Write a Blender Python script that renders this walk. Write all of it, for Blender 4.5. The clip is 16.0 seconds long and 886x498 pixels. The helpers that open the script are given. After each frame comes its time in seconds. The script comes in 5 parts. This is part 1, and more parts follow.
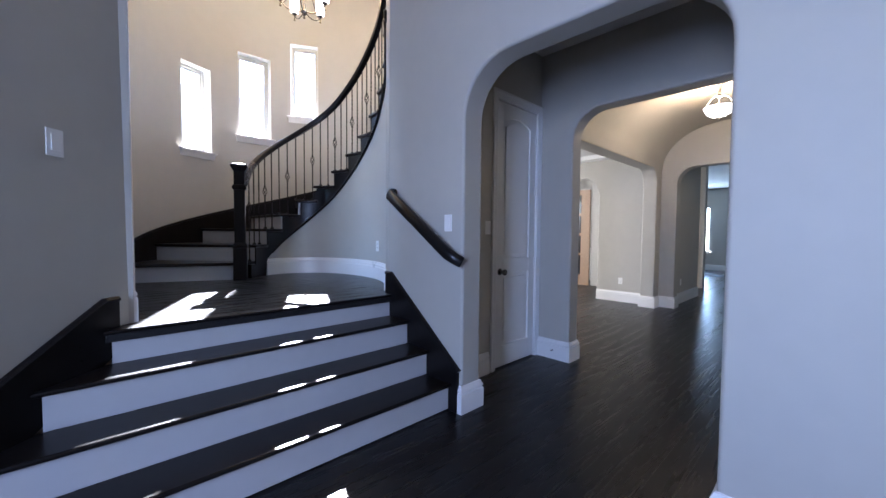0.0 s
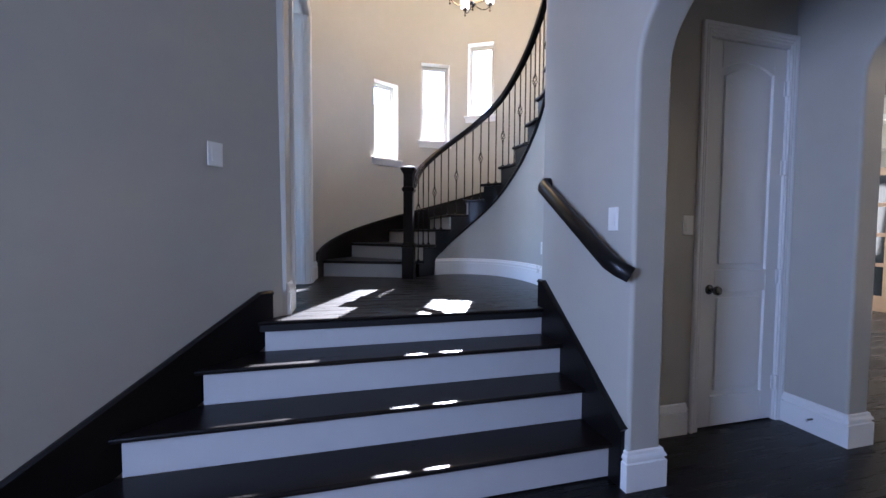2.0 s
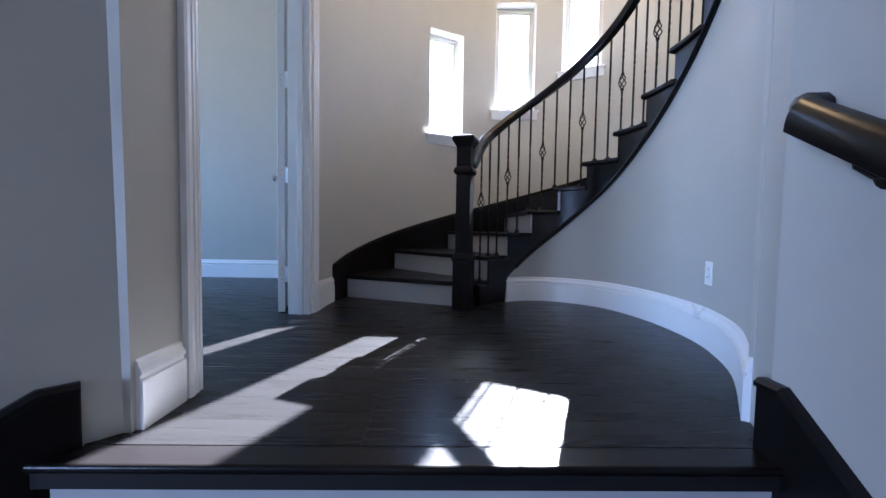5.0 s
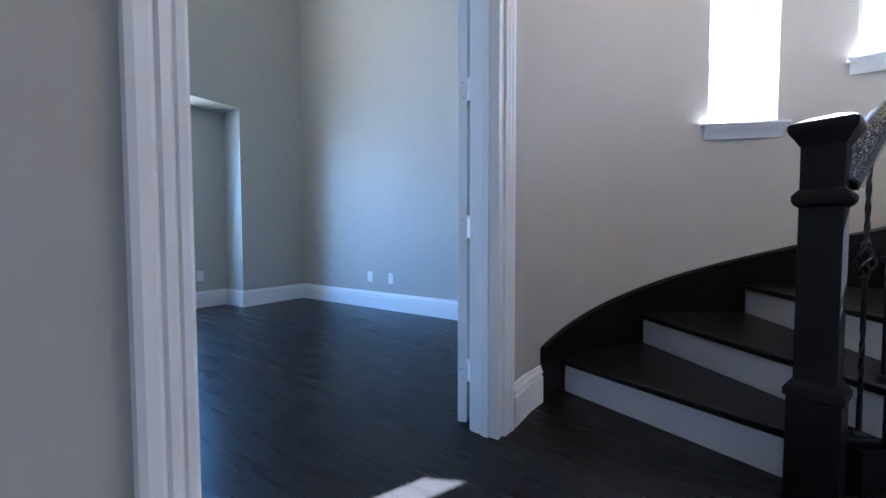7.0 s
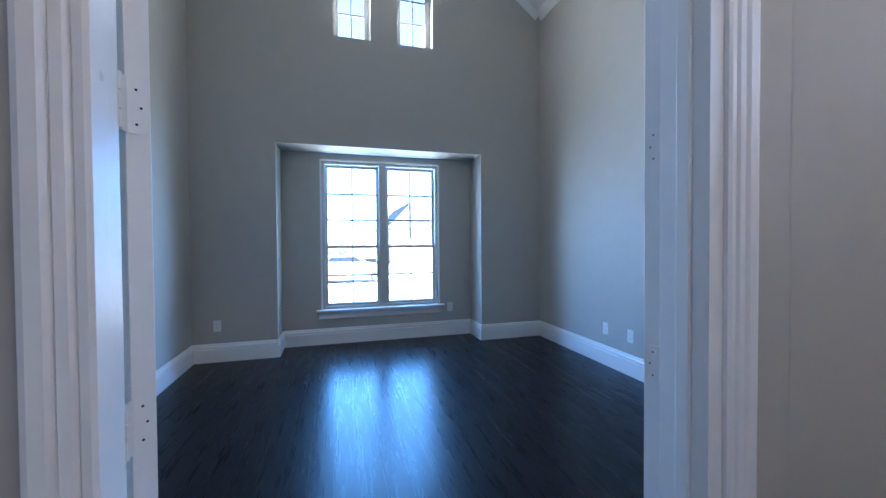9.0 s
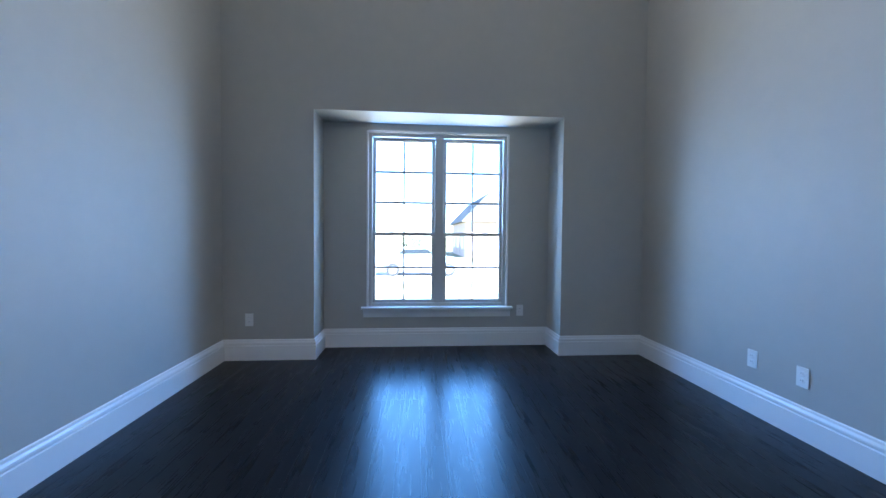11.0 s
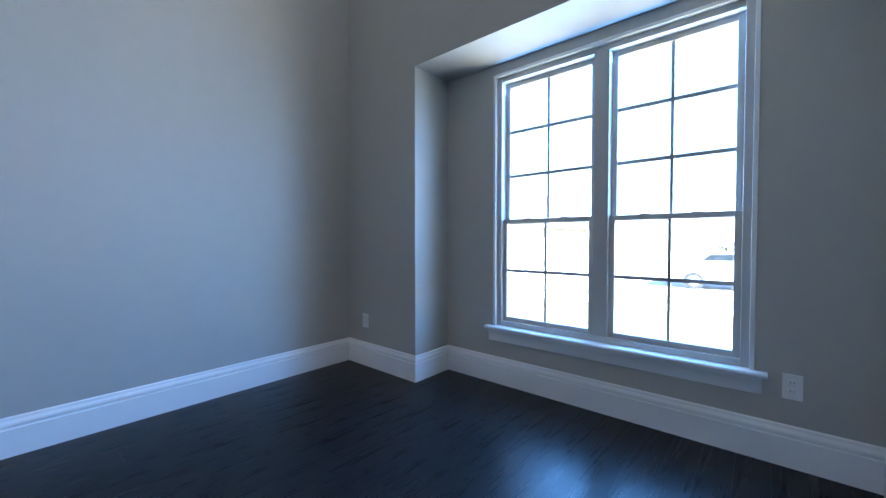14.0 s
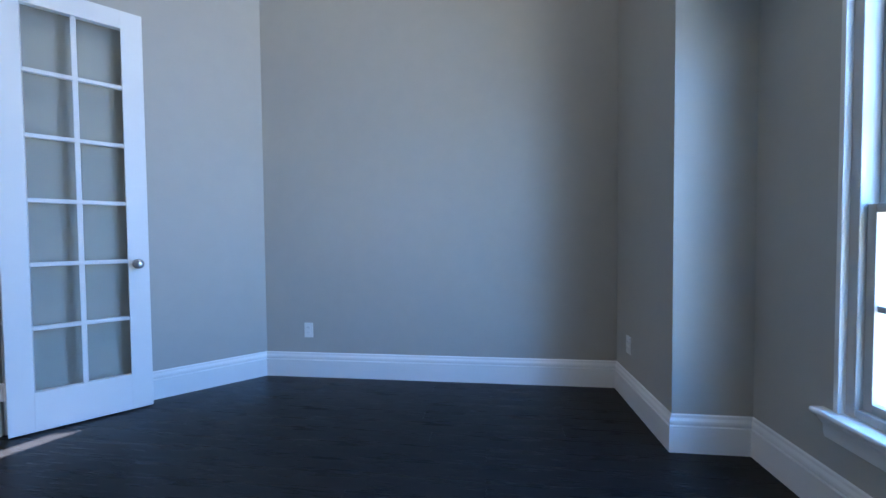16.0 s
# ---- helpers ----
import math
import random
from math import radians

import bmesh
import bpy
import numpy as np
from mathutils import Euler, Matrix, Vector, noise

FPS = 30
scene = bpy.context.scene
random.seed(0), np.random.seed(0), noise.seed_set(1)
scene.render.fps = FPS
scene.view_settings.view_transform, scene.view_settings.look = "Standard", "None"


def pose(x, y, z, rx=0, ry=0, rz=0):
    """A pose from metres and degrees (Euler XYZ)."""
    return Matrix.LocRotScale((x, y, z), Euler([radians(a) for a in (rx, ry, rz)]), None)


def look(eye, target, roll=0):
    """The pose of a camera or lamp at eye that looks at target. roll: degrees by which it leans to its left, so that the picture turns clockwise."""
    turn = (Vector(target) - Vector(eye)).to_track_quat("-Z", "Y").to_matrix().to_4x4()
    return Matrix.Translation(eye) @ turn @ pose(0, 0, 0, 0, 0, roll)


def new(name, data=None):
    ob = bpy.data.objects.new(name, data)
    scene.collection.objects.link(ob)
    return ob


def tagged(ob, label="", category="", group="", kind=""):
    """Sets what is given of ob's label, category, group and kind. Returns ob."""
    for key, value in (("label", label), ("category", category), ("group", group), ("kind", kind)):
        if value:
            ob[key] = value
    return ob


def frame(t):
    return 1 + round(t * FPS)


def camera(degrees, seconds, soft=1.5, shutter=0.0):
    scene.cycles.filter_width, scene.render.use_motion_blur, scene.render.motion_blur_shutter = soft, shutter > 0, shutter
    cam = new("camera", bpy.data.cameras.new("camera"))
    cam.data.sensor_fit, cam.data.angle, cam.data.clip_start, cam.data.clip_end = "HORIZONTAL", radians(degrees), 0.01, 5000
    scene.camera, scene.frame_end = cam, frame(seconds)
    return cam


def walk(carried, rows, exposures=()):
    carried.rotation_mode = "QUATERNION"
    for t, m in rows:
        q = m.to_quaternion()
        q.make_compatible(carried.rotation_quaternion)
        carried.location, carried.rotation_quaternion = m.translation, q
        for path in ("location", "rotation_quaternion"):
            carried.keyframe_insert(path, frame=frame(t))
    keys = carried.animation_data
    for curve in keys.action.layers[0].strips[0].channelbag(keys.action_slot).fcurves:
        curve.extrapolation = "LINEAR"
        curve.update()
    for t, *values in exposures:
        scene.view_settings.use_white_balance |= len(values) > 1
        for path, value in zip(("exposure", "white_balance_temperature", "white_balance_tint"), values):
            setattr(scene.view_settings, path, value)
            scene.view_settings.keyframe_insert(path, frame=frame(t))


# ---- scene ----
cam = camera(99.2, 16.0)
PATH = [
    (0, (0.167, 0.504, 1.222), (1.548, 1.949, 1.14), 0.5),
    (0.5, (0.322, 0.497, 1.212), (1.486, 2.12, 1.131), 0.4),
    (1, (0.47, 0.539, 1.215), (1.376, 2.32, 1.132), 0.3),
    (1.5, (0.603, 0.63, 1.217), (1.273, 2.513, 1.133), 0.3),
    (2, (0.717, 0.752, 1.222), (1.204, 2.689, 1.134), 0.4),
    (2.5, (0.827, 0.917, 1.225), (1.173, 2.885, 1.137), 0.4),
    (3, (0.925, 1.126, 1.228), (1.162, 3.11, 1.135), 0.4),
    (3.5, (0.99, 1.37, 1.228), (1.16, 3.361, 1.128), 0.9),
    (6, (1.199, 2.689, 1.339), (0.865, 4.659, 1.25), 0.1),
    (6.5, (1.13, 2.947, 1.441), (0.371, 4.795, 1.344), -0.1),
    (6.75, (1.067, 3.06, 1.538), (0.14, 4.812, 1.453), -0.1),
    (7, (1.024, 3.156, 1.57), (-0.091, 4.814, 1.49), -0.1),
    (7.5, (1.01, 3.312, 1.725), (-0.424, 4.705, 1.66), -0.1),
    (8, (0.985, 3.447, 1.842), (-0.684, 4.547, 1.793), -0.3),
    (8.5, (0.989, 3.59, 1.924), (-0.835, 4.408, 1.885), -0.4),
    (9, (1.003, 3.746, 1.936), (-0.92, 4.297, 1.9), -0.4),
    (9.5, (0.919, 3.811, 1.911), (-1.047, 4.179, 1.869), -0.1),
    (12, (-0.418, 4.351, 1.829), (-2.416, 4.286, 1.755), 0.4),
    (12.5, (-0.695, 4.53, 1.805), (-2.673, 4.241, 1.733), 0.2),
    (13, (-0.958, 4.743, 1.808), (-2.874, 4.175, 1.747), 0.1),
    (13.5, (-1.188, 4.962, 1.771), (-2.96, 4.04, 1.725), 0.0),
    (14, (-1.398, 5.087, 1.758), (-2.916, 3.789, 1.71), 0.0),
    (14.5, (-1.674, 5.154, 1.794), (-2.8, 3.502, 1.731), -0.3),
    (15, (-1.938, 5.194, 1.787), (-2.601, 3.308, 1.728), -0.4),
    (15.5, (-2.215, 5.217, 1.77), (-2.42, 3.228, 1.736), -0.2),
    (16, (-2.438, 5.134, 1.8), (-2.205, 3.149, 1.739), -0.5),
]
walk(cam, [(t, look(eye, target, roll)) for t, eye, target, roll in PATH],
     exposures=[(0.0, 5.1, 5500, 18), (3.5, 5.1, 5550, 18), (6.0, 5.27, 5050, 14), (7.0, 5.4, 5000, 14), (8.0, 5.25, 4950, 14),
                (9.5, 4.96, 4950, 15), (12.0, 4.95, 5120, 16), (13.0, 4.95, 5120, 16), (15.0, 5.02, 5120, 16), (16.0, 4.85, 5150, 16)])

# ---- world, sun and lamps ----
SUN = Vector((0.316, 0.724, 0.613)).normalized()
world = bpy.data.worlds.new("sky")
scene.world = world
world.use_nodes = True
sky = world.node_tree.nodes.new("ShaderNodeTexSky")
sky.sky_type, sky.sun_disc = "NISHITA", False
sky.sun_elevation, sky.sun_rotation = radians(37.8), radians(23.6)
sky.dust_density, sky.air_density = 0.3, 0.9
world.node_tree.nodes["Background"].inputs["Strength"].default_value = 0.05
world.node_tree.links.new(sky.outputs[0], world.node_tree.nodes["Background"].inputs["Color"])


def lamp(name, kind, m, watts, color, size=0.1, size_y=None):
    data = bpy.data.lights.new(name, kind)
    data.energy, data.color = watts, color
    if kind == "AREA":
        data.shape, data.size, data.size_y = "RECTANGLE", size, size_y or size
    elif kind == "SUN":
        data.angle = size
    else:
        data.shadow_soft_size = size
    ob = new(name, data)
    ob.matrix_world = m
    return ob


lamp("sun", "SUN", look(SUN * 30, (0, 0, 0)), 5.0, (1, 0.96, 0.89), radians(0.5))
SKYBLUE = (0.22, 0.52, 1.0)
lamp("study_window_light", "AREA", look((-4.12, 4.32, 2.2), (-0.9, 4.32, 0.6)), 4.5, SKYBLUE, 1.4, 1.8).data.spread = radians(150)
lamp("study_ground_light", "AREA", look((-4.4, 4.32, 1.3), (-3.0, 4.32, 2.9)), 1.5, (1.0, 0.88, 0.66), 1.5, 1.0).data.spread = radians(120)
lamp("study_upper_light", "AREA", look((-3.42, 4.32, 4.75), (0, 4.32, 3.4)), 1.8, (1.0, 0.93, 0.8), 1.1, 0.9)
# Cool foyer daylight from an assumed west window that is never in view.
lamp("assumed_foyer_window_light", "AREA", look((-1.88, 0.5, 1.65), (2.0, -0.7, 1.5)), 4.6, (0.54, 0.67, 1.0), 0.6, 1.7)
# Added warm fill to tint the slanting wall; its entrance opening is invented.
lamp("foyer_warm_fill_light", "AREA", look((0.35, -2.84, 1.6), (0.5, 2.0, 1.5)), 0.14, (1.0, 0.5, 0.24), 0.36, 0.55)
lamp("dining_window_light", "AREA", look((5.4, 7.35, 1.6), (5.8, 3.0, 1.2)), 5.6, (1.0, 0.96, 0.84), 2.3, 1.7)
lamp("far_window_light", "AREA", look((16.35, 4.17, 1.45), (9, 2.0, 0.6)), 4.0, (0.55, 0.76, 1.0), 1.0, 1.6)

# ---- materials ----


def material(name, base, rough=0.5, metal=0.0, grain=0.0, scale=20.0, bump=0.0, bump_scale=200.0,
             stretch=(1, 1, 1), emit=0.0, per_object=0.0, coat=0.0, world_space=False, spec=0.5, wear=0.03):
    m = bpy.data.materials.new(name)
    m.use_nodes = True
    nt = m.node_tree
    b = nt.nodes["Principled BSDF"]
    b.inputs["Roughness"].default_value = rough
    b.inputs["Metallic"].default_value = metal
    b.inputs["Base Color"].default_value = (*base, 1)
    b.inputs["Specular IOR Level"].default_value = spec
    b.inputs["Coat Weight"].default_value = coat
    b.inputs["Coat Roughness"].default_value = 0.12
    if emit:
        b.inputs["Emission Color"].default_value = (*base, 1)
        b.inputs["Emission Strength"].default_value = emit
    if not (grain or bump):
        return m
    co = nt.nodes.new("ShaderNodeTexCoord")
    mp = nt.nodes.new("ShaderNodeMapping")
    mp.inputs["Scale"].default_value = stretch
    if world_space:
        geo = nt.nodes.new("ShaderNodeNewGeometry")
        nt.links.new(geo.outputs["Position"], mp.inputs["Vector"])
    else:
        nt.links.new(co.outputs["Object"], mp.inputs["Vector"])
    info = nt.nodes.new("ShaderNodeObjectInfo")
    if grain:
        fine = nt.nodes.new("ShaderNodeTexNoise")
        fine.inputs["Scale"].default_value, fine.inputs["Detail"].default_value = scale, 6
        wide = nt.nodes.new("ShaderNodeTexNoise")
        wide.inputs["Scale"].default_value, wide.inputs["Detail"].default_value = scale * 0.12, 3
        add = nt.nodes.new("ShaderNodeMath")
        add.operation = "ADD"
        for n, k in ((fine, 0), (wide, 1)):
            nt.links.new(mp.outputs[0], n.inputs["Vector"])
            nt.links.new(n.outputs["Fac"], add.inputs[k])
        rnd = nt.nodes.new("ShaderNodeMath")
        rnd.operation = "MULTIPLY_ADD"
        nt.links.new(info.outputs["Random"], rnd.inputs[0])
        rnd.inputs[1].default_value = per_object
        nt.links.new(add.outputs[0], rnd.inputs[2])
        rng = nt.nodes.new("ShaderNodeMapRange")
        rng.inputs["From Min"].default_value, rng.inputs["From Max"].default_value = 0.6, 1.4 + per_object
        rng.inputs["To Min"].default_value, rng.inputs["To Max"].default_value = 1 - grain, 1 + grain
        nt.links.new(rnd.outputs[0], rng.inputs["Value"])
        mul = nt.nodes.new("ShaderNodeVectorMath")
        mul.operation = "SCALE"
        mul.inputs[0].default_value = base
        nt.links.new(rng.outputs[0], mul.inputs["Scale"])
        nt.links.new(mul.outputs[0], b.inputs["Base Color"])
        rr = nt.nodes.new("ShaderNodeMapRange")
        rr.inputs["From Min"].default_value, rr.inputs["From Max"].default_value = 0.6, 1.4
        rr.inputs["To Min"].default_value, rr.inputs["To Max"].default_value = max(rough - wear, 0.02), rough + wear
        nt.links.new(add.outputs[0], rr.inputs["Value"])
        nt.links.new(rr.outputs[0], b.inputs["Roughness"])
    if bump:
        bn = nt.nodes.new("ShaderNodeTexNoise")
        bn.inputs["Scale"].default_value, bn.inputs["Detail"].default_value = bump_scale, 3
        nt.links.new(mp.outputs[0], bn.inputs["Vector"])
        bp = nt.nodes.new("ShaderNodeBump")
        bp.inputs["Strength"].default_value, bp.inputs["Distance"].default_value = bump, 0.002
        nt.links.new(bn.outputs["Fac"], bp.inputs["Height"])
        nt.links.new(bp.outputs[0], b.inputs["Normal"])
    return m


PAINT = material("greige_wall_paint", (0.44, 0.418, 0.368), 0.6, grain=0.035, scale=9, bump=0.11, bump_scale=170, world_space=True)
CEIL = material("ceiling_paint", (0.72, 0.70, 0.66), 0.8, grain=0.02, scale=8, bump=0.2, bump_scale=120, world_space=True)
TRIM = material("white_semigloss_trim", (0.78, 0.77, 0.75), 0.3, grain=0.012, scale=14, bump=0.02, bump_scale=60)
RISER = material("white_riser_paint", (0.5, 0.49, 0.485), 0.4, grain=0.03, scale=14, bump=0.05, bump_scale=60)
STAIN = material("ebony_stained_wood", (0.006, 0.005, 0.005), 0.3, grain=0.15, scale=24, bump=0.006, bump_scale=60, stretch=(1, 6, 6), spec=0.24)
PLANK = material("ebony_oak_plank", (0.0105, 0.0098, 0.0098), 0.29, grain=0.22, scale=14, bump=0.0045, bump_scale=20,
                 stretch=(0.25, 5, 5), per_object=0.2, spec=0.17, wear=0.055)
SUBFLOOR = material("dark_floor_joint", (0.004, 0.003, 0.003), 0.7)
IRON = material("black_wrought_iron", (0.012, 0.011, 0.011), 0.38, metal=0.6, grain=0.2, scale=60)
NICKEL = material("satin_nickel", (0.55, 0.52, 0.48), 0.28, metal=1.0, grain=0.05, scale=80)
DARKNICKEL = material("aged_pewter_knob", (0.16, 0.15, 0.14), 0.25, metal=1.0, grain=0.1, scale=80)
PLASTIC = material("white_plastic_plate", (0.78, 0.77, 0.74), 0.35, grain=0.015, scale=30)
SHADE = material("lit_frosted_glass", (1.0, 0.86, 0.66), 0.4, emit=0.2)
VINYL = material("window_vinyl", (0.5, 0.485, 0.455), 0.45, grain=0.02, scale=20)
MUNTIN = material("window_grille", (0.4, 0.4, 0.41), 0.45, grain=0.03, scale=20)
STONE = material("granite_counter", (0.45, 0.42, 0.38), 0.25, grain=0.35, scale=60)
CABINET = material("kitchen_cabinet_paint", (0.6, 0.57, 0.5), 0.4, grain=0.03, scale=20)
TAN = material("tan_painted_wood", (0.33, 0.21, 0.12), 0.5, grain=0.1, scale=20)
BRICK = material("pale_brick", (0.36, 0.27, 0.22), 0.85, grain=0.3, scale=7, bump=0.6, bump_scale=30, world_space=True)
ROOFING = material("grey_shingle", (0.08, 0.077, 0.076), 0.9, grain=0.3, scale=9, bump=0.6, bump_scale=25, world_space=True)
LAWN = material("dry_lawn", (0.16, 0.16, 0.08), 0.95, grain=0.4, scale=3, bump=0.8, bump_scale=60, world_space=True)
CONCRETE = material("pale_concrete", (0.42, 0.41, 0.38), 0.9, grain=0.15, scale=2, bump=0.4, bump_scale=80, world_space=True)
CARPAINT = material("silver_car_paint", (0.5, 0.52, 0.55), 0.25, metal=0.5, grain=0.02, scale=5, coat=0.8)
RUBBER = material("black_rubber", (0.02, 0.02, 0.02), 0.8, grain=0.15, scale=30)
DARKGLASS = material("dark_glass", (0.02, 0.025, 0.03), 0.06, grain=0.1, scale=3)
BARK = material("bark", (0.12, 0.09, 0.06), 0.95, grain=0.4, scale=12, bump=0.8, bump_scale=30)
LEAF = material("leaf_green", (0.085, 0.095, 0.055), 0.7, grain=0.4, scale=30, per_object=0.3)


def glass_material(name, tint):
    m = bpy.data.materials.new(name)
    m.use_nodes = True
    nt = m.node_tree
    nt.nodes.remove(nt.nodes["Principled BSDF"])
    clear = nt.nodes.new("ShaderNodeBsdfTransparent")
    clear.inputs["Color"].default_value = (*tint, 1)
    gloss = nt.nodes.new("ShaderNodeBsdfGlossy")
    gloss.inputs["Roughness"].default_value = 0.02
    facing = nt.nodes.new("ShaderNodeLayerWeight")
    facing.inputs["Blend"].default_value = 0.5
    power = nt.nodes.new("ShaderNodeMath")
    power.operation = "POWER"
    power.inputs[1].default_value = 5.0
    fr = nt.nodes.new("ShaderNodeMath")
    fr.operation = "MULTIPLY_ADD"
    fr.inputs[1].default_value, fr.inputs[2].default_value = 0.8, 0.03
    nt.links.new(facing.outputs["Facing"], power.inputs[0])
    nt.links.new(power.outputs[0], fr.inputs[0])
    mix = nt.nodes.new("ShaderNodeMixShader")
    nt.links.new(fr.outputs[0], mix.inputs[0])
    nt.links.new(clear.outputs[0], mix.inputs[1])
    nt.links.new(gloss.outputs[0], mix.inputs[2])
    nt.links.new(mix.outputs[0], nt.nodes["Material Output"].inputs["Surface"])
    return m


GLASS = glass_material("coated_window_glass", (0.87, 0.89, 0.88))
CLEAR = glass_material("clear_door_glass", (0.96, 0.98, 0.97))


def film_material():
    """Thin crumpled polythene: mostly clear, with milky folds."""
    m = material("clear_protective_film", (0.6, 0.62, 0.65), 0.2, grain=0.1, scale=40, bump=0.9, bump_scale=45)
    nt = m.node_tree
    folds = nt.nodes.new("ShaderNodeTexNoise")
    folds.inputs["Scale"].default_value, folds.inputs["Detail"].default_value = 55, 2
    cut = nt.nodes.new("ShaderNodeMapRange")
    cut.inputs["From Min"].default_value, cut.inputs["From Max"].default_value = 0.45, 0.7
    cut.inputs["To Min"].default_value, cut.inputs["To Max"].default_value = 0.06, 0.6
    clear = nt.nodes.new("ShaderNodeBsdfTransparent")
    mix = nt.nodes.new("ShaderNodeMixShader")
    nt.links.new(folds.outputs["Fac"], cut.inputs["Value"])
    nt.links.new(cut.outputs[0], mix.inputs[0])
    nt.links.new(clear.outputs[0], mix.inputs[1])
    nt.links.new(nt.nodes["Principled BSDF"].outputs[0], mix.inputs[2])
    nt.links.new(mix.outputs[0], nt.nodes["Material Output"].inputs["Surface"])
    return m


FILM = film_material()

# ---- mesh helpers ----
ID = Matrix.Identity(4)


def box(bm, x0, x1, y0, y1, z0, z1, m=ID):
    v = [bm.verts.new(m @ Vector(p)) for p in ((x0, y0, z0), (x1, y0, z0), (x1, y1, z0), (x0, y1, z0),
                                              (x0, y0, z1), (x1, y0, z1), (x1, y1, z1), (x0, y1, z1))]
    for f in ((0, 3, 2, 1), (4, 5, 6, 7), (0, 1, 5, 4), (1, 2, 6, 5), (2, 3, 7, 6), (3, 0, 4, 7)):
        bm.faces.new([v[i] for i in f])


def prism(bm, pts, z0, z1, m=ID):
    """A flat outline in the plane's u, v raised from z0 to z1 along its normal."""
    lo = [bm.verts.new(m @ Vector((u, v, z0))) for u, v in pts]
    hi = [bm.verts.new(m @ Vector((u, v, z1))) for u, v in pts]
    bm.faces.new(lo[::-1])
    bm.faces.new(hi)
    for i in range(len(pts)):
        j = (i + 1) % len(pts)
        bm.faces.new((lo[i], lo[j], hi[j], hi[i]))


def sweep(bm, path, profile, m=ID, closed=False):
    """A profile of (offset to the path's left, height) drawn along a flat path with mitred corners."""
    n, rings = len(path), []
    for i, p in enumerate(path):
        p = Vector(p)
        a = Vector(path[i - 1]) if (i or closed) else None
        b = Vector(path[(i + 1) % n]) if (i < n - 1 or closed) else None
        d0 = (p - a).normalized() if a is not None else (b - p).normalized()
        d1 = (b - p).normalized() if b is not None else d0
        n0, n1 = Vector((-d0.y, d0.x)), Vector((-d1.y, d1.x))
        mid = (n0 + n1).normalized()
        mid /= max(mid.dot(n0), 0.3)
        rings.append([bm.verts.new(m @ Vector((p.x + mid.x * o, p.y + mid.y * o, h))) for o, h in profile])
    for i in range(n if closed else n - 1):
        r0, r1 = rings[i], rings[(i + 1) % n]
        for k in range(len(profile)):
            q = (k + 1) % len(profile)
            bm.faces.new((r0[k], r1[k], r1[q], r0[q]))
    if not closed:
        bm.faces.new(rings[0])
        bm.faces.new(rings[-1][::-1])


def tube(bm, points, profile, up=Vector((0, 0, 1))):
    """A cross-section of (sideways, upwards) drawn along a path in space."""
    rings = []
    for i, p in enumerate(points):
        p = Vector(p)
        d = (Vector(points[min(i + 1, len(points) - 1)]) - Vector(points[max(i - 1, 0)])).normalized()
        s = d.cross(up)
        s = s.normalized() if s.length > 1e-4 else Vector((1, 0, 0))
        w = s.cross(d)
        rings.append([bm.verts.new(p + s * a + w * b) for a, b in profile])
    for r0, r1 in zip(rings, rings[1:]):
        for k in range(len(profile)):
            q = (k + 1) % len(profile)
            bm.faces.new((r0[k], r0[q], r1[q], r1[k]))
    bm.faces.new(rings[0][::-1])
    bm.faces.new(rings[-1])


def ring_profile(r, n=10, ry=None):
    return [(r * math.cos(2 * math.pi * k / n), (ry or r) * math.sin(2 * math.pi * k / n)) for k in range(n)]


def lathe(bm, profile, m=ID, n=20):
    """A profile of (radius, height) turned about the local z axis."""
    rings = []
    for r, h in profile:
        rings.append([bm.verts.new(m @ Vector((r * math.cos(2 * math.pi * k / n), r * math.sin(2 * math.pi * k / n), h))) for k in range(n)])
    for a, b in zip(rings, rings[1:]):
        for k in range(n):
            q = (k + 1) % n
            bm.faces.new((a[k], a[q], b[q], b[k]))
    bm.faces.new(rings[0][::-1])
    bm.faces.new(rings[-1])


def mesh_of(name, bm, mat, smooth=False):
    bmesh.ops.recalc_face_normals(bm, faces=bm.faces)
    me = bpy.data.meshes.new(name)
    bm.to_mesh(me)
    bm.free()
    me.materials.append(mat)
    if smooth:
        for p in me.polygons:
            p.use_smooth = True
        me.set_sharp_from_angle(angle=radians(35))
    return me


def part(name, bm, mat, parent=None, label="", smooth=False, bevel=0.0):
    ob = new(name, mesh_of(name, bm, mat, smooth))
    if parent is not None:
        ob.parent = parent
    if label:
        ob["label"] = label
    if bevel:
        mod = ob.modifiers.new("edge", "BEVEL")
        mod.width, mod.segments, mod.limit_method, mod.angle_limit = bevel, 3, "ANGLE", radians(50)
        mod.harden_normals = True
        for p in ob.data.polygons:
            p.use_smooth = True
        ob.data.set_sharp_from_angle(angle=radians(50))
    return ob


def structure(name, bm, mat, label, category, smooth=False, bevel=0.0):
    return tagged(part(name, bm, mat, None, "", smooth, bevel), label, category, kind="structure")


def thing(name, at, label, category, group="", kind=""):
    ob = new(name)
    ob.empty_display_size = 0.1
    ob.matrix_world = at
    return tagged(ob, label, category, group, kind)


def plane_x(x):
    """Local u, v, w become y, z and x: for things that lie on a wall of constant x, facing +x."""
    return Matrix(((0, 0, 1, x), (1, 0, 0, 0), (0, 1, 0, 0), (0, 0, 0, 1)))


def plane_at(x, y, heading):
    """An upright plane through (x, y): u runs along the heading (degrees), v up, w out to the heading's right."""
    c, s = math.cos(radians(heading)), math.sin(radians(heading))
    return Matrix(((c, 0, s, x), (s, 0, -c, y), (0, 1, 0, 0), (0, 0, 0, 1)))


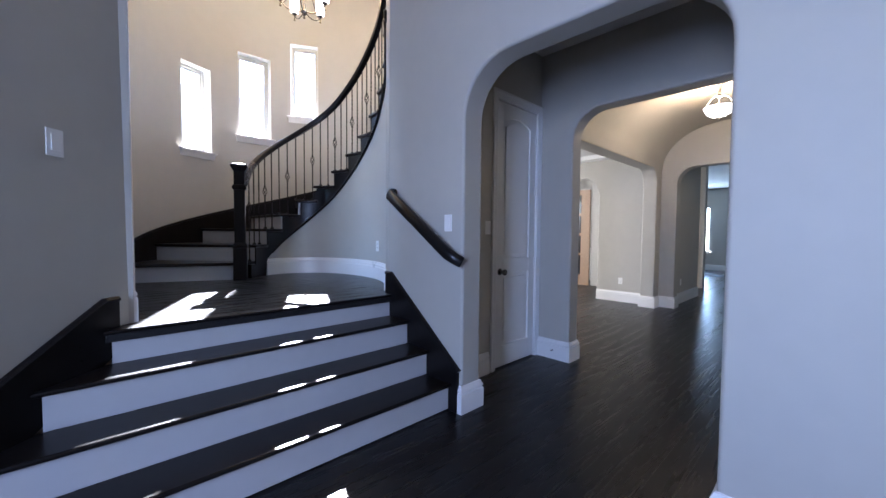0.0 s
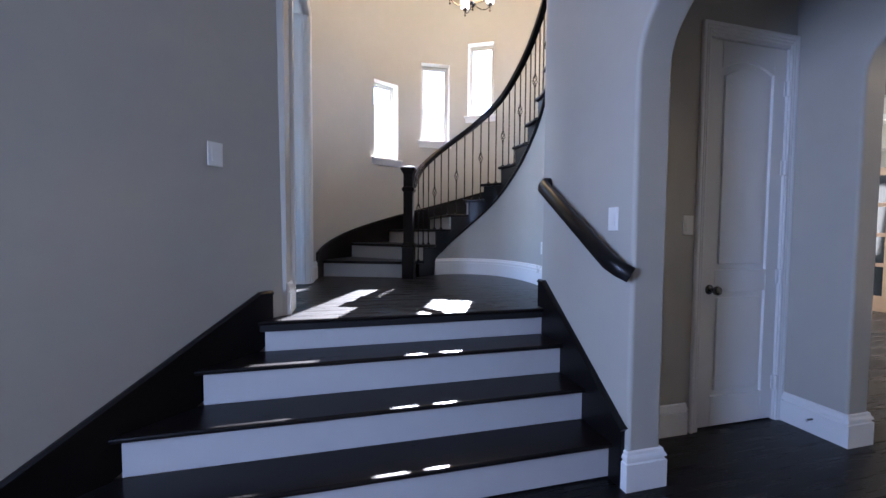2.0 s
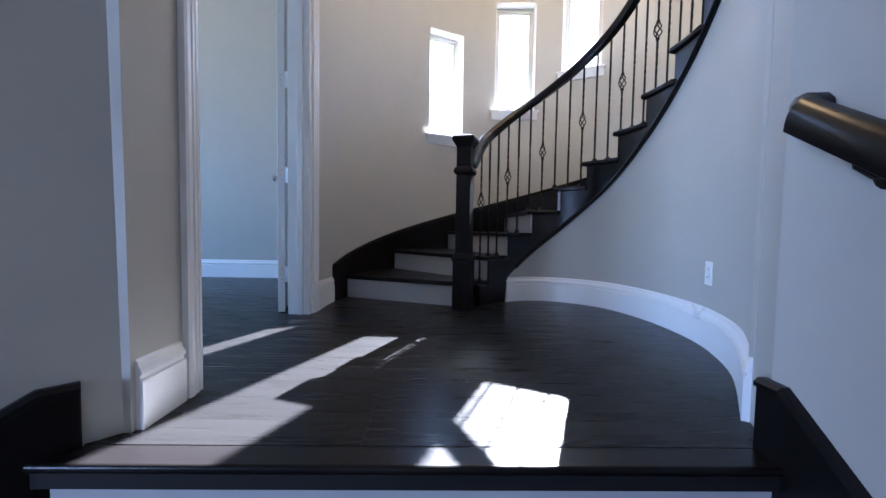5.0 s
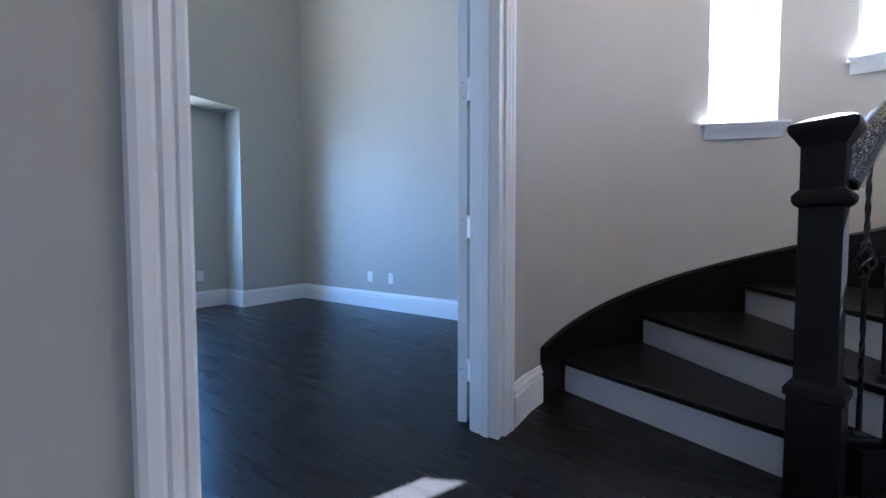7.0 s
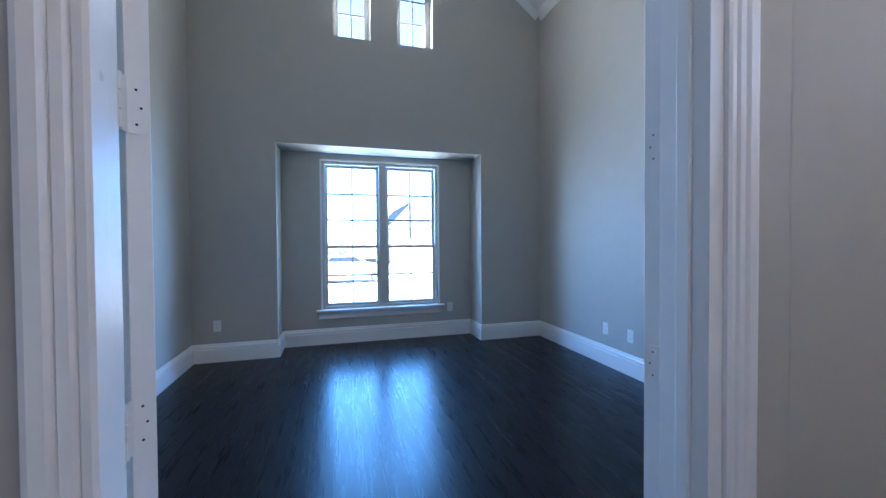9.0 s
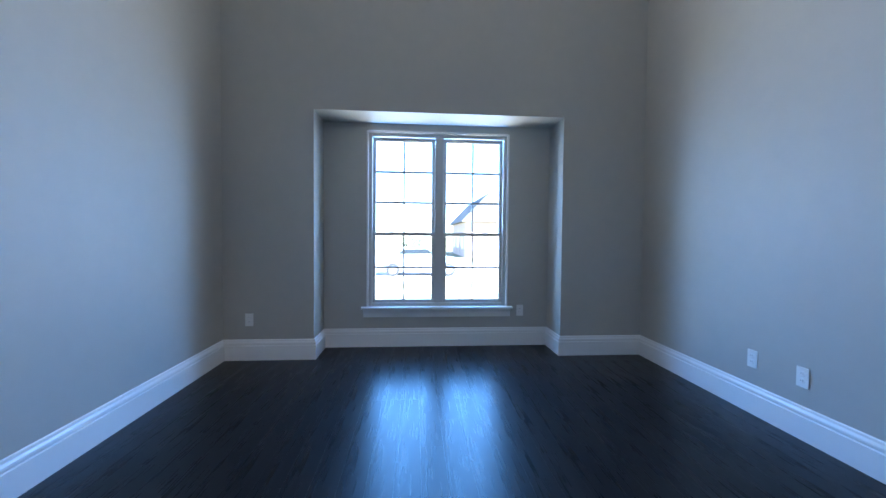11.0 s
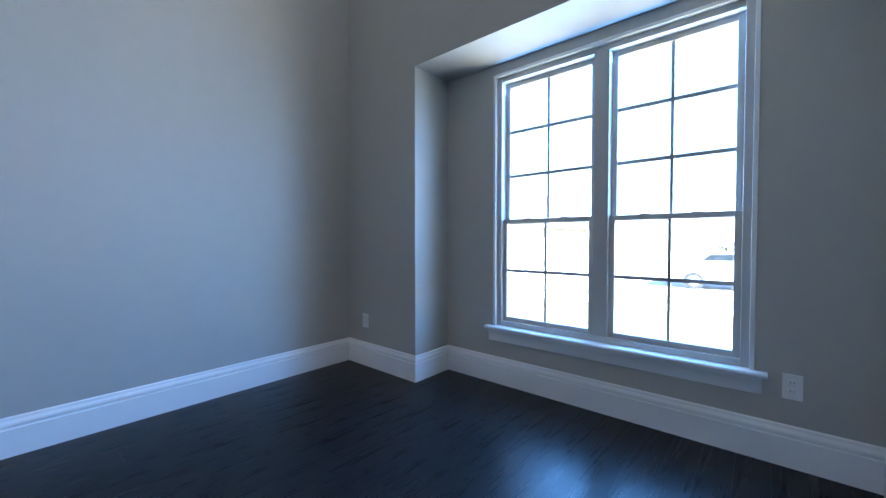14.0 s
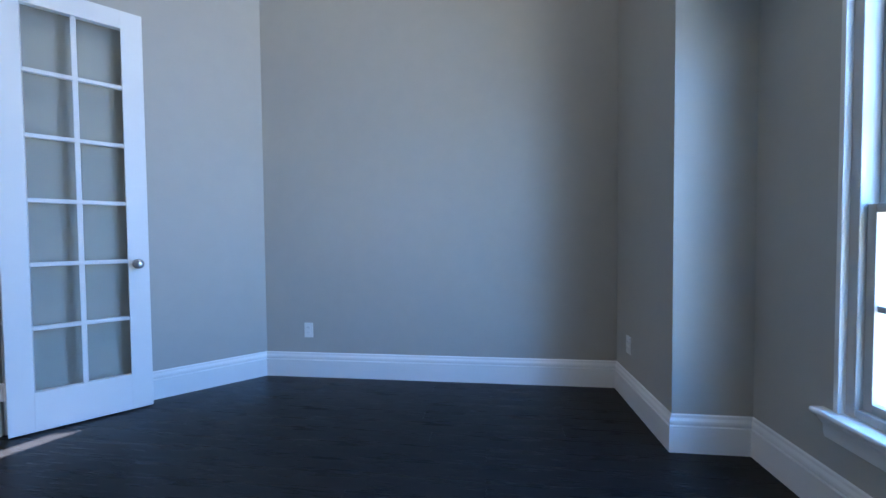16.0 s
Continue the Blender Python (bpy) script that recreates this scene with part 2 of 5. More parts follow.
def arched(u0, u1, top, r, n=8):
    """The outline of an opening with rounded upper corners, from its left foot to its right foot."""
    pts = [(u0, 0.0)]
    pts += [(u0 + r - r * math.cos(math.pi / 2 * k / n), top - r + r * math.sin(math.pi / 2 * k / n)) for k in range(n + 1)]
    pts += [(u1 - r + r * math.sin(math.pi / 2 * k / n), top - r + r * math.cos(math.pi / 2 * k / n)) for k in range(n + 1)]
    return pts + [(u1, 0.0)]


def grid_wall(bm, u0, u1, v0, v1, holes, w0, w1, m):
    """A wall in one piece with rectangular holes (u0, u1, v0, v1), from depth w0 to w1."""
    us = sorted({u0, u1, *(q for h in holes for q in h[:2])})
    vs = sorted({v0, v1, *(q for h in holes for q in h[2:])})
    solid = lambda a, b: 0 <= a < len(us) - 1 and 0 <= b < len(vs) - 1 and not any(
        h[0] < (us[a] + us[a + 1]) / 2 < h[1] and h[2] < (vs[b] + vs[b + 1]) / 2 < h[3] for h in holes)
    made = {}

    def vert(a, b, w):
        if (a, b, w) not in made:
            made[a, b, w] = bm.verts.new(m @ Vector((us[a], vs[b], w)))
        return made[a, b, w]
    for a in range(len(us) - 1):
        for b in range(len(vs) - 1):
            if not solid(a, b):
                continue
            for w in (w0, w1):
                bm.faces.new([vert(a, b, w), vert(a + 1, b, w), vert(a + 1, b + 1, w), vert(a, b + 1, w)])
            for da, db, p, q in ((-1, 0, (a, b), (a, b + 1)), (1, 0, (a + 1, b), (a + 1, b + 1)), (0, -1, (a, b), (a + 1, b)), (0, 1, (a, b + 1), (a + 1, b + 1))):
                if not solid(a + da, b + db):
                    bm.faces.new([vert(*p, w0), vert(*q, w0), vert(*q, w1), vert(*p, w1)])


# ---- plan ----
UP = 0.72            # height of the landing and the study
RISE = 0.18
HIGH = 5.6           # foyer and stair hall ceiling
CX, CY, CR = 1.9, 4.75, 1.54   # round stair wall
RT = 2.0             # foyer's wall with the arch

BASE = [(0.0, 0.0), (0.02, 0.0), (0.02, 0.132), (0.012, 0.136), (0.012, 0.146), (0.019, 0.15), (0.017, 0.16), (0.009, 0.172), (0.007, 0.184), (0.0, 0.19)]
CASING = [(0.0, 0.0), (0.0, 0.012), (0.008, 0.016), (0.022, 0.016), (0.026, 0.011), (0.034, 0.018), (0.05, 0.02),
          (0.056, 0.014), (0.066, 0.022), (0.088, 0.024), (0.1, 0.02), (0.1, 0.0)]
CROWN = [(0.0, 0.0), (0.012, 0.0), (0.02, 0.02), (0.05, 0.06), (0.075, 0.085), (0.075, 0.1), (0.0, 0.1)]


def baseboard(name, path, z, label="tall white moulded baseboard along the wall"):
    bm = bmesh.new()
    sweep(bm, path, [(o, h + z) for o, h in BASE])
    return structure(name, bm, TRIM, label, "baseboard")


# walls of the foyer
bm = bmesh.new()
a1 = arched(0.81, 2.23, 2.325, 0.34)
prism(bm, [(-2.8, 0)] + a1 + [(3.09, 0), (3.09, HIGH), (-2.8, HIGH)], 0, 0.19, plane_x(RT))
wall_foyer_east = structure("wall_foyer_east", bm, PAINT, "greige painted foyer wall with a round-cornered archway", "wall", bevel=0.022)

bm = bmesh.new()
D45 = plane_at(-1.9, 0.904, 45)          # runs up beside the foyer steps
LEN45 = (0.3605 + 1.9) * math.sqrt(2)
prism(bm, [(0, 0), (LEN45, 0), (LEN45, HIGH), (0, HIGH)], -0.12, 0, D45)
structure("wall_foyer_slant", bm, PAINT, "greige painted wall slanting beside the foyer steps", "wall", bevel=0.02)
bm = bmesh.new()
# The opening is assumed, cut to match the added foyer lamp.
grid_wall(bm, -2.8, 0.904, 0, HIGH, [(0.1, 0.85, 0.75, 2.6)], -0.2, 0, plane_x(-1.9))
structure("wall_foyer_west", bm, PAINT, "greige painted foyer wall with an opening for the assumed window", "wall")
bm = bmesh.new()
# The hole is made up, cut only for the warm fill lamp.
grid_wall(bm, -2.1, 2.19, 0, HIGH, [(0.1, 0.6, 1.25, 1.95)], 0, 0.2, plane_at(0, -2.8, 0))
structure("wall_foyer_south", bm, PAINT, "plain greige painted entrance wall", "wall")

# study door wall, running on into the round stair wall
bm = bmesh.new()
DW0, DW1, DTOP = 3.396, 4.563, UP + 2.53
prism(bm, [(3.15, 0), (DW0 - 0.018, 0), (DW0 - 0.018, DTOP), (DW1, DTOP), (DW1, 0), (4.80, 0), (4.80, HIGH), (3.1, HIGH)], -0.117, 0, plane_x(0.3605))
structure("wall_study_door", bm, PAINT, "greige painted wall with the study's double doorway", "wall")

# round wall with three stepped windows
WINS = [(122.8, 108.3, UP + 1.515, UP + 2.59), (95.2, 79.2, UP + 1.835, UP + 2.985), (69.3, 54.8, UP + 2.215, UP + 3.29)]


def round_wall():
    bm = bmesh.new()
    angles = sorted({a for w in WINS for a in w[:2]} | {178.1, 170, 160, 150, 141, 133, 118, 113, 102, 91, 87, 84, 75, 65, 61.5, 58, 44, 36, 28, 19, 10, 0})
    levels = sorted({z for w in WINS for z in w[2:]} | {0.0, HIGH})
    hole = lambda a, z: any(w[1] < a < w[0] and w[2] < z < w[3] for w in WINS)
    r_in, r_out = CR, CR + 0.2
    at = lambda r, a, z: Vector((CX + r * math.cos(radians(a)), CY + r * math.sin(radians(a)), z))
    cache = {}

    def vert(r, a, z):
        if (r, a, z) not in cache:
            cache[r, a, z] = bm.verts.new(at(r, a, z))
        return cache[r, a, z]
    for a0, a1 in zip(angles, angles[1:]):
        for z0, z1 in zip(levels, levels[1:]):
            if hole((a0 + a1) / 2, (z0 + z1) / 2):
                continue
            for r in (r_in, r_out):
                bm.faces.new([vert(r, a0, z0), vert(r, a1, z0), vert(r, a1, z1), vert(r, a0, z1)])
    for w in WINS:
        inside = [a for a in angles if w[1] <= a <= w[0]]
        zs = [z for z in levels if w[2] <= z <= w[3]]
        for z in (w[2], w[3]):
            for a0, a1 in zip(inside, inside[1:]):
                bm.faces.new([vert(r_in, a0, z), vert(r_in, a1, z), vert(r_out, a1, z), vert(r_out, a0, z)])
        for a in w[:2]:
            for z0, z1 in zip(zs, zs[1:]):
                bm.faces.new([vert(r_in, a, z0), vert(r_in, a, z1), vert(r_out, a, z1), vert(r_out, a, z0)])
    return structure("wall_round", bm, PAINT, "curved greige painted stair wall with stepped windows", "wall", smooth=True)


round_wall()
bm = bmesh.new()
box(bm, CX + CR, CX + CR + 0.2, 2.7, CY, 0, HIGH)
structure("wall_stair_east", bm, PAINT, "plain greige painted stair wall", "wall")
bm = bmesh.new()
prism(bm, [(-2.1, -3), (3.64, -3), (3.64, 6.6), (0.14, 6.6), (0.14, 3.2), (-2.1, 1.0)], HIGH, HIGH + 0.15)
structure("ceiling_foyer", bm, CEIL, "plain painted foyer and stair ceiling", "ceiling")

# hall behind the arch
bm = bmesh.new()
prism(bm, [(2.19, 0), (2.80, 0), (2.80, 2.425), (3.45, 2.425), (3.45, 0), (3.5, 0), (3.5, 2.98), (2.19, 2.98)], -0.12, 0, plane_at(0, 2.59, 0))
structure("wall_hall_north", bm, PAINT, "greige painted hall wall around the closet door", "wall")
bm = bmesh.new()
prism(bm, [(0.2, 0)] + arched(0.72, 2.245, 2.365, 0.26) + [(2.71, 0), (2.71, 3.3), (0.2, 3.3)], 0, 0.17, plane_x(3.5))
structure("wall_hall_arch", bm, PAINT, "greige painted wall with a round-cornered archway", "wall", bevel=0.02)
bm = bmesh.new()
box(bm, 2.19, 3.5, 0.2, 0.4, 0, 2.98)
structure("wall_hall_south", bm, PAINT, "plain greige painted hall wall", "wall")
bm = bmesh.new()
box(bm, 2.19, 3.5, 0.2, 2.71, 2.98, 3.1)
structure("ceiling_hall", bm, CEIL, "plain painted ceiling of the small hall", "ceiling")

# gallery with a vaulted ceiling
bm = bmesh.new()
prism(bm, [(3.67, 0)] + arched(4.02, 7.06, 2.315, 0.24) + [(7.3, 0), (7.3, 3.2), (3.67, 3.2)], -0.22, 0, plane_at(0, 2.6, 0))
structure("wall_gallery_north", bm, PAINT, "greige gallery wall with a wide round-cornered opening", "wall", bevel=0.02)
bm = bmesh.new()
prism(bm, [(0.2, 0)] + arched(0.75, 2.37, 2.34, 0.26) + [(3.68, 0), (3.68, 2.0)]
      + [(3.76, 2.2), (3.92, 2.32), (5.2, 2.32), (5.2, 3.4), (0.2, 3.4)], 0, 0.2, plane_x(7.3))
structure("wall_gallery_east", bm, PAINT, "greige wall with round-cornered openings to further rooms", "wall", bevel=0.02)
bm = bmesh.new()
box(bm, 3.67, 7.3, 0.0, 0.2, 0, 3.3)
structure("wall_gallery_south", bm, PAINT, "plain greige gallery wall", "wall")
bm = bmesh.new()
vault = [(2.6, 2.33)] + [(2.6 - 0.85 * (1 - math.cos(radians(a))), 2.33 + 0.66 * math.sin(radians(a))) for a in range(10, 91, 10)]
vault += [(2.8 - y, z) for y, z in vault[::-1]]
prism(bm, vault + [(0.2, 3.3), (2.6, 3.3)], 3.67, 7.3, Matrix(((0, 0, 1, 0), (1, 0, 0, 0), (0, 1, 0, 0), (0, 0, 0, 1))))
structure("ceiling_gallery", bm, PAINT, "vaulted greige gallery ceiling", "ceiling", smooth=True)

# rooms beyond the gallery
bm = bmesh.new()
prism(bm, [(7.5, 0), (9.2, 0), (9.2, 2.9), (7.5, 2.9)], -0.2, 0, plane_at(0, 2.45, 0))
structure("wall_passage_north", bm, PAINT, "greige painted passage wall", "wall", bevel=0.02)
bm = bmesh.new()
box(bm, 7.5, 16.4, 0.4, 0.6, 0, 3.0)
structure("wall_passage_south", bm, PAINT, "plain greige painted passage wall", "wall")
bm = bmesh.new()
grid_wall(bm, 0.6, 7.6, 0, 3.0, [(3.64, 4.7, 0.62, 2.28)], 0, 0.2, plane_x(16.4))
structure("wall_far_east", bm, PAINT, "greige painted end wall with a tall window", "wall")
bm = bmesh.new()
grid_wall(bm, 2.19, 16.6, 0, 3.0, [(4.2, 6.6, 0.7, 2.5)], -0.2, 0, plane_at(0, 7.4, 0))
structure("wall_far_north", bm, PAINT, "plain greige painted wall", "wall")
bm = bmesh.new()
box(bm, 7.51, 16.6, 0.4, 7.6, 2.9, 3.05)
box(bm, 3.67, 7.29, 2.82, 7.6, 2.9, 3.05)
structure("ceiling_rooms", bm, CEIL, "plain painted ceiling of the further rooms", "ceiling")
bm = bmesh.new()
sweep(bm, [(3.7, 2.83), (7.28, 2.83), (7.28, 7.3), (3.7, 7.3)], [(0, 2.62), (0.25, 2.62), (0.25, 2.72), (0.6, 2.72), (0.6, 2.62), (0.85, 2.62), (0.85, 2.9), (0, 2.9)], closed=True)
structure("trim_tray_ceiling", bm, TRIM, "white tray ceiling trim in the dining room", "trim")
bm = bmesh.new()
box(bm, 3.62, 3.8, 2.82, 7.4, 0, 2.9)
structure("wall_dining_west", bm, PAINT, "plain greige painted dining room wall", "wall")

# study
SX, SN, SS = -3.352, 6.30, 2.342
EAVE, RIDGE, MIDY = UP + 4.12, 6.38, 4.317
bm = bmesh.new()
WX0 = SX - 0.55


NY0, NY1, NTOP = 3.15, 5.487, 3.01
grid_wall(bm, SS - 0.2, SN + 0.2, 0, 5.15, [(NY0, NY1, 0, NTOP), (3.75, 4.16, 4.22, 5.15), (4.462, 4.885, 4.22, 5.15)], -0.18, 0, plane_x(SX))
structure("wall_study_west", bm, PAINT, "greige study wall with a window niche and two high windows", "wall")
bm = bmesh.new()
slope = (RIDGE - EAVE) / (SN - MIDY)
prism(bm, [(SS - 0.2, 5.15), (SN + 0.2, 5.15), (SN + 0.2, 5.16), (MIDY, RIDGE + 0.2), (SS - 0.2, 5.16)], -0.18, 0, plane_x(SX))
structure("wall_study_gable", bm, PAINT, "greige gable above the study windows", "wall")
bm = bmesh.new()
W0, W1, WB, WT = 3.585, 5.05, 1.135, 2.935
NX = -3.727
grid_wall(bm, NY0 - 0.15, NY1 + 0.15, 0, NTOP, [(W0, W1, WB - 0.02, WT)], -0.2, 0, plane_x(NX))
structure("wall_study_niche", bm, PAINT, "greige painted back of the study window niche", "wall")
for nm, y0, y1 in (("wall_niche_south", NY0 - 0.15, NY0), ("wall_niche_north", NY1, NY1 + 0.15)):
    bm = bmesh.new()
    box(bm, NX, SX - 0.18, y0, y1, 0, NTOP)
    structure(nm, bm, PAINT, "greige painted side of the window niche", "wall")
bm = bmesh.new()
box(bm, NX - 0.2, SX - 0.18, NY0 - 0.15, NY1 + 0.15, NTOP, NTOP + 0.15)
structure("ceiling_niche", bm, PAINT, "greige painted soffit of the window niche", "ceiling")
bm = bmesh.new()
box(bm, SX - 0.18, 0.2, SN, SN + 0.2, 0, 5.4)
structure("wall_study_north", bm, PAINT, "plain greige painted study wall", "wall")
bm = bmesh.new()
box(bm, SX - 0.18, -0.694, SS - 0.1, SS, 0, 5.4)
structure("wall_study_south", bm, PAINT, "plain greige painted study wall", "wall")
bm = bmesh.new()
prism(bm, [(-0.694, SS), (-0.694, SS - 0.1), (-0.66, SS - 0.1), (0.235, 3.165), (0.235, 3.271)], 0, 5.4)
structure("wall_study_slant", bm, PAINT, "plain greige slanting study wall", "wall")
bm = bmesh.new()
box(bm, 0.1, 0.235, 4.80, SN, 0, HIGH)
prism(bm, [(3.1, 5.6), (4.8, 5.6), (4.8, 6.6), (3.1, 6.6)], -0.2, 0, plane_x(0.3605))
structure("wall_study_east", bm, PAINT, "plain greige painted study wall", "wall")
bm = bmesh.new()
prism(bm, [(SN + 0.1, EAVE - 0.1 * slope), (MIDY, RIDGE), (SS - 0.1, EAVE - 0.1 * slope), (SS - 0.1, EAVE + 0.1), (MIDY, RIDGE + 0.2), (SN + 0.1, EAVE + 0.1)],
      SX - 0.1, 0.6, Matrix(((0, 0, 1, 0), (1, 0, 0, 0), (0, 1, 0, 0), (0, 0, 0, 1))))
structure("ceiling_study", bm, CEIL, "white vaulted study ceiling", "ceiling")
bm = bmesh.new()
sweep(bm, [(SS, EAVE), (MIDY, RIDGE), (SN, EAVE)], [(0.0, 0.0), (0.0, 0.05), (-0.03, 0.045), (-0.07, 0.02), (-0.1, 0.012), (-0.1, 0.0)], plane_x(SX))
structure("trim_study_gable", bm, TRIM, "white crown moulding along the sloping ceiling", "trim")
for nm, y, sgn in (("trim_study_north", SN, -1), ("trim_study_south", SS, 1)):
    bm = bmesh.new()
    prism(bm, [(y, EAVE - 0.1), (y + sgn * 0.012, EAVE - 0.1), (y + sgn * 0.045, EAVE - 0.04), (y + sgn * 0.05, EAVE + 0.03), (y, EAVE + 0.0)], SX + 0.05, 0.1,
          Matrix(((0, 0, 1, 0), (1, 0, 0, 0), (0, 1, 0, 0), (0, 0, 0, 1))))
    structure(nm, bm, TRIM, "white crown moulding along the study wall", "trim")

# baseboards
RM = math.sqrt(0.5)
baseboard("baseboard_study", [(0.235, DW0 - 0.09), (0.235, 3.271), (-0.694, SS), (SX, SS), (SX, NY0), (NX, NY0), (NX, NY1), (SX, NY1), (SX, SN), (0.235, SN), (0.235, DW1 + 0.09)][::-1], UP)
baseboard("baseboard_pier", [(0.3605, DW0 - 0.062), (0.3605, 3.158)], UP)
arc = [(CX + CR * math.cos(radians(a)), CY + CR * math.sin(radians(a))) for a in (176, 173, 170)]
baseboard("baseboard_landing", arc[::-1] + [(0.364, DW1 + 0.112)], UP)
baseboard("baseboard_arch", [(RT + 0.19, 2.58), (RT + 0.19, 2.23), (RT, 2.23), (RT, 2.262)], 0)
baseboard("baseboard_foyer", [(RT + 0.19, 0.4), (RT + 0.19, 0.81), (RT, 0.81), (RT, -2.8)][::-1], 0)
baseboard("baseboard_hall", [(2.72, 2.59), (2.19, 2.59)][::1], 0)
baseboard("baseboard_hall_arch", [(3.67, 2.59), (3.67, 2.245), (3.5, 2.245), (3.5, 2.59)], 0)
baseboard("baseboard_gallery_pier", [(7.3, 3.68), (7.3, 2.82), (7.06, 2.82), (7.06, 2.6), (7.3, 2.6), (7.3, 2.37), (7.5, 2.37), (7.5, 2.45), (9.2, 2.45), (9.2, 2.65)][::-1], 0)
baseboard("baseboard_far", [(16.4, 0.6), (16.4, 7.4)], 0)
baseboard("baseboard_slant_low", [(-1.9, 0.904), (-0.784, 2.02)][::-1], 0)

# ---- stairs from the foyer to the landing ----
NOSE = [2.306, 2.536, 2.766, 3.0]
left_at = lambda y: y - 2.765
steps = thing("foyer_steps", pose(1, 2.3, 0), "dark stained treads with white risers rising to the landing", "stairs", kind="structure")


def under(ob, parent):
    ob.parent = parent
    ob.matrix_parent_inverse = parent.matrix_world.inverted() if parent.matrix_world != ID else pose(*parent.location).inverted()
    return ob


def placed(name, bm, mat, parent, label="", smooth=False, bevel=0.0):
    """A part whose mesh is given in the world's own coordinates."""
    bmesh.ops.transform(bm, matrix=parent.matrix_basis.inverted(), verts=bm.verts)
    return part(name, bm, mat, parent, label, smooth, bevel)


for k, y in enumerate(NOSE):
    z = RISE * (k + 1) + (0.002 if k == 3 else 0.008)
    back = NOSE[k + 1] + 0.03 if k < 3 else 3.09
    bm = bmesh.new()
    prism(bm, [(left_at(y) - 0.03, y), (RT, y), (RT, back), (left_at(back) - 0.03, back)], z - 0.024, z)
    placed("tread", bm, STAIN, steps, bevel=0.011)
    bm = bmesh.new()
    prism(bm, [(left_at(y + 0.027), y + 0.027), (RT, y + 0.027), (RT, y + 0.045), (left_at(y + 0.045), y + 0.045)], z - RISE, z - 0.024)
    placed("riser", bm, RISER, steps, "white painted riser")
pitch = 0.18 / 0.2313
bm = bmesh.new()
sk = [(3.09, 0.6), (3.09, 0.885), (3.03, 0.885), (2.25, 0.885 - 0.78 * pitch), (2.25, 0.0), (2.4, 0.0)]
prism(bm, sk, -0.024, 0, plane_x(RT))
placed("skirt_board", bm, STAIN, steps, "dark stained skirt board on the arch side", bevel=0.004)
bm = bmesh.new()
su = lambda y: (y - 0.887) / RM
prism(bm, [(su(3.07), 0.6), (su(3.07), 0.86), (su(3.02), 0.86), (su(2.05), 0.853 - 0.96 * pitch), (su(2.05), 0), (su(2.3), 0)], 0.0, 0.024, D45)
placed("skirt_board", bm, STAIN, steps, "dark stained skirt board on the slanting wall", bevel=0.004)
for m0, pts in ((plane_x(RT), [(3.09, 0.885), (3.03, 0.885), (2.25, 0.885 - 0.78 * pitch)]), (D45, [(su(3.07), 0.86), (su(3.02), 0.86), (su(2.05), 0.853 - 0.96 * pitch)])):
    bm = bmesh.new()
    w = [(0.0, -0.03), (0.0, 0.004), (-0.022, 0.004), (-0.022, -0.018), (-0.012, -0.03)] if m0 is not D45 else [(0.0, 0.03), (0.0, -0.004), (-0.022, -0.004), (-0.022, 0.018), (-0.012, 0.03)]
    sweep(bm, pts, w, m0)
    placed("skirt_cap", bm, STAIN, steps, "dark stained moulded cap")

# ---- curved stair ----
INNER = [(1.40, 4.82), (1.60, 5.01), (1.74, 5.10), (1.92, 5.15), (2.12, 5.11), (2.30, 4.99), (2.42, 4.83), (2.49, 4.60), (2.52, 4.36), (2.51, 4.10), (2.46, 3.87), (2.33, 3.57), (2.08, 3.22)]


def smooth_path(pts, per=8):
    out = []
    for i in range(len(pts) - 1):
        p = [Vector(pts[max(min(j, len(pts) - 1), 0)]) for j in (i - 1, i, i + 1, i + 2)]
        for k in range(per):
            t = k / per
            out.append(0.5 * ((2 * p[1]) + (p[2] - p[0]) * t + (2 * p[0] - 5 * p[1] + 4 * p[2] - p[3]) * t * t + (3 * p[1] - p[0] - 3 * p[2] + p[3]) * t ** 3))
    return out + [Vector(pts[-1])]


curve = smooth_path(INNER)
run = [0.0]
for a, b in zip(curve, curve[1:]):
    run.append(run[-1] + (b - a).length)


def inner(s):
    if s <= 0:
        d = (curve[2] - curve[0]).normalized()
        return curve[0] + d * s
    for i in range(len(curve) - 1):
        if run[i + 1] >= s:
            return curve[i].lerp(curve[i + 1], (s - run[i]) / (run[i + 1] - run[i]))
    return curve[-1]


def side(s):
    d = (inner(s + 0.03) - inner(s - 0.03)).normalized()
    return Vector((-d.y, d.x))       # towards the round wall


front = lambda k: 0.19 + 0.21 * (k - 2) if k < 6 else 1.03 + 0.24 * (k - 6)
low = lambda s: 1.42 + 0.86 * (s - 1.0)
rail_z = lambda s: 1.825 + 0.745 * s
SKIRT_R = CR - 0.025
ring = lambda a, r=SKIRT_R: Vector((CX + r * math.cos(radians(a)), CY + r * math.sin(radians(a))))
OUT = {1: 163, 2: 138.5, 3: 114, 4: 90, 5: 66, 6: 42, 7: 20}


def outer(k):
    if k in OUT:
        return ring(OUT[k], CR)
    return Vector((CX + CR, {8: 4.85, 9: 4.55, 10: 4.28, 11: 4.02, 12: 3.7, 13: 3.4, 14: 3.0}[k]))


def outer_between(k):
    if k in OUT and k + 1 in OUT:
        return [ring(OUT[k] + (OUT[k + 1] - OUT[k]) * q / 4, CR) for q in (1, 2, 3)]
    return []


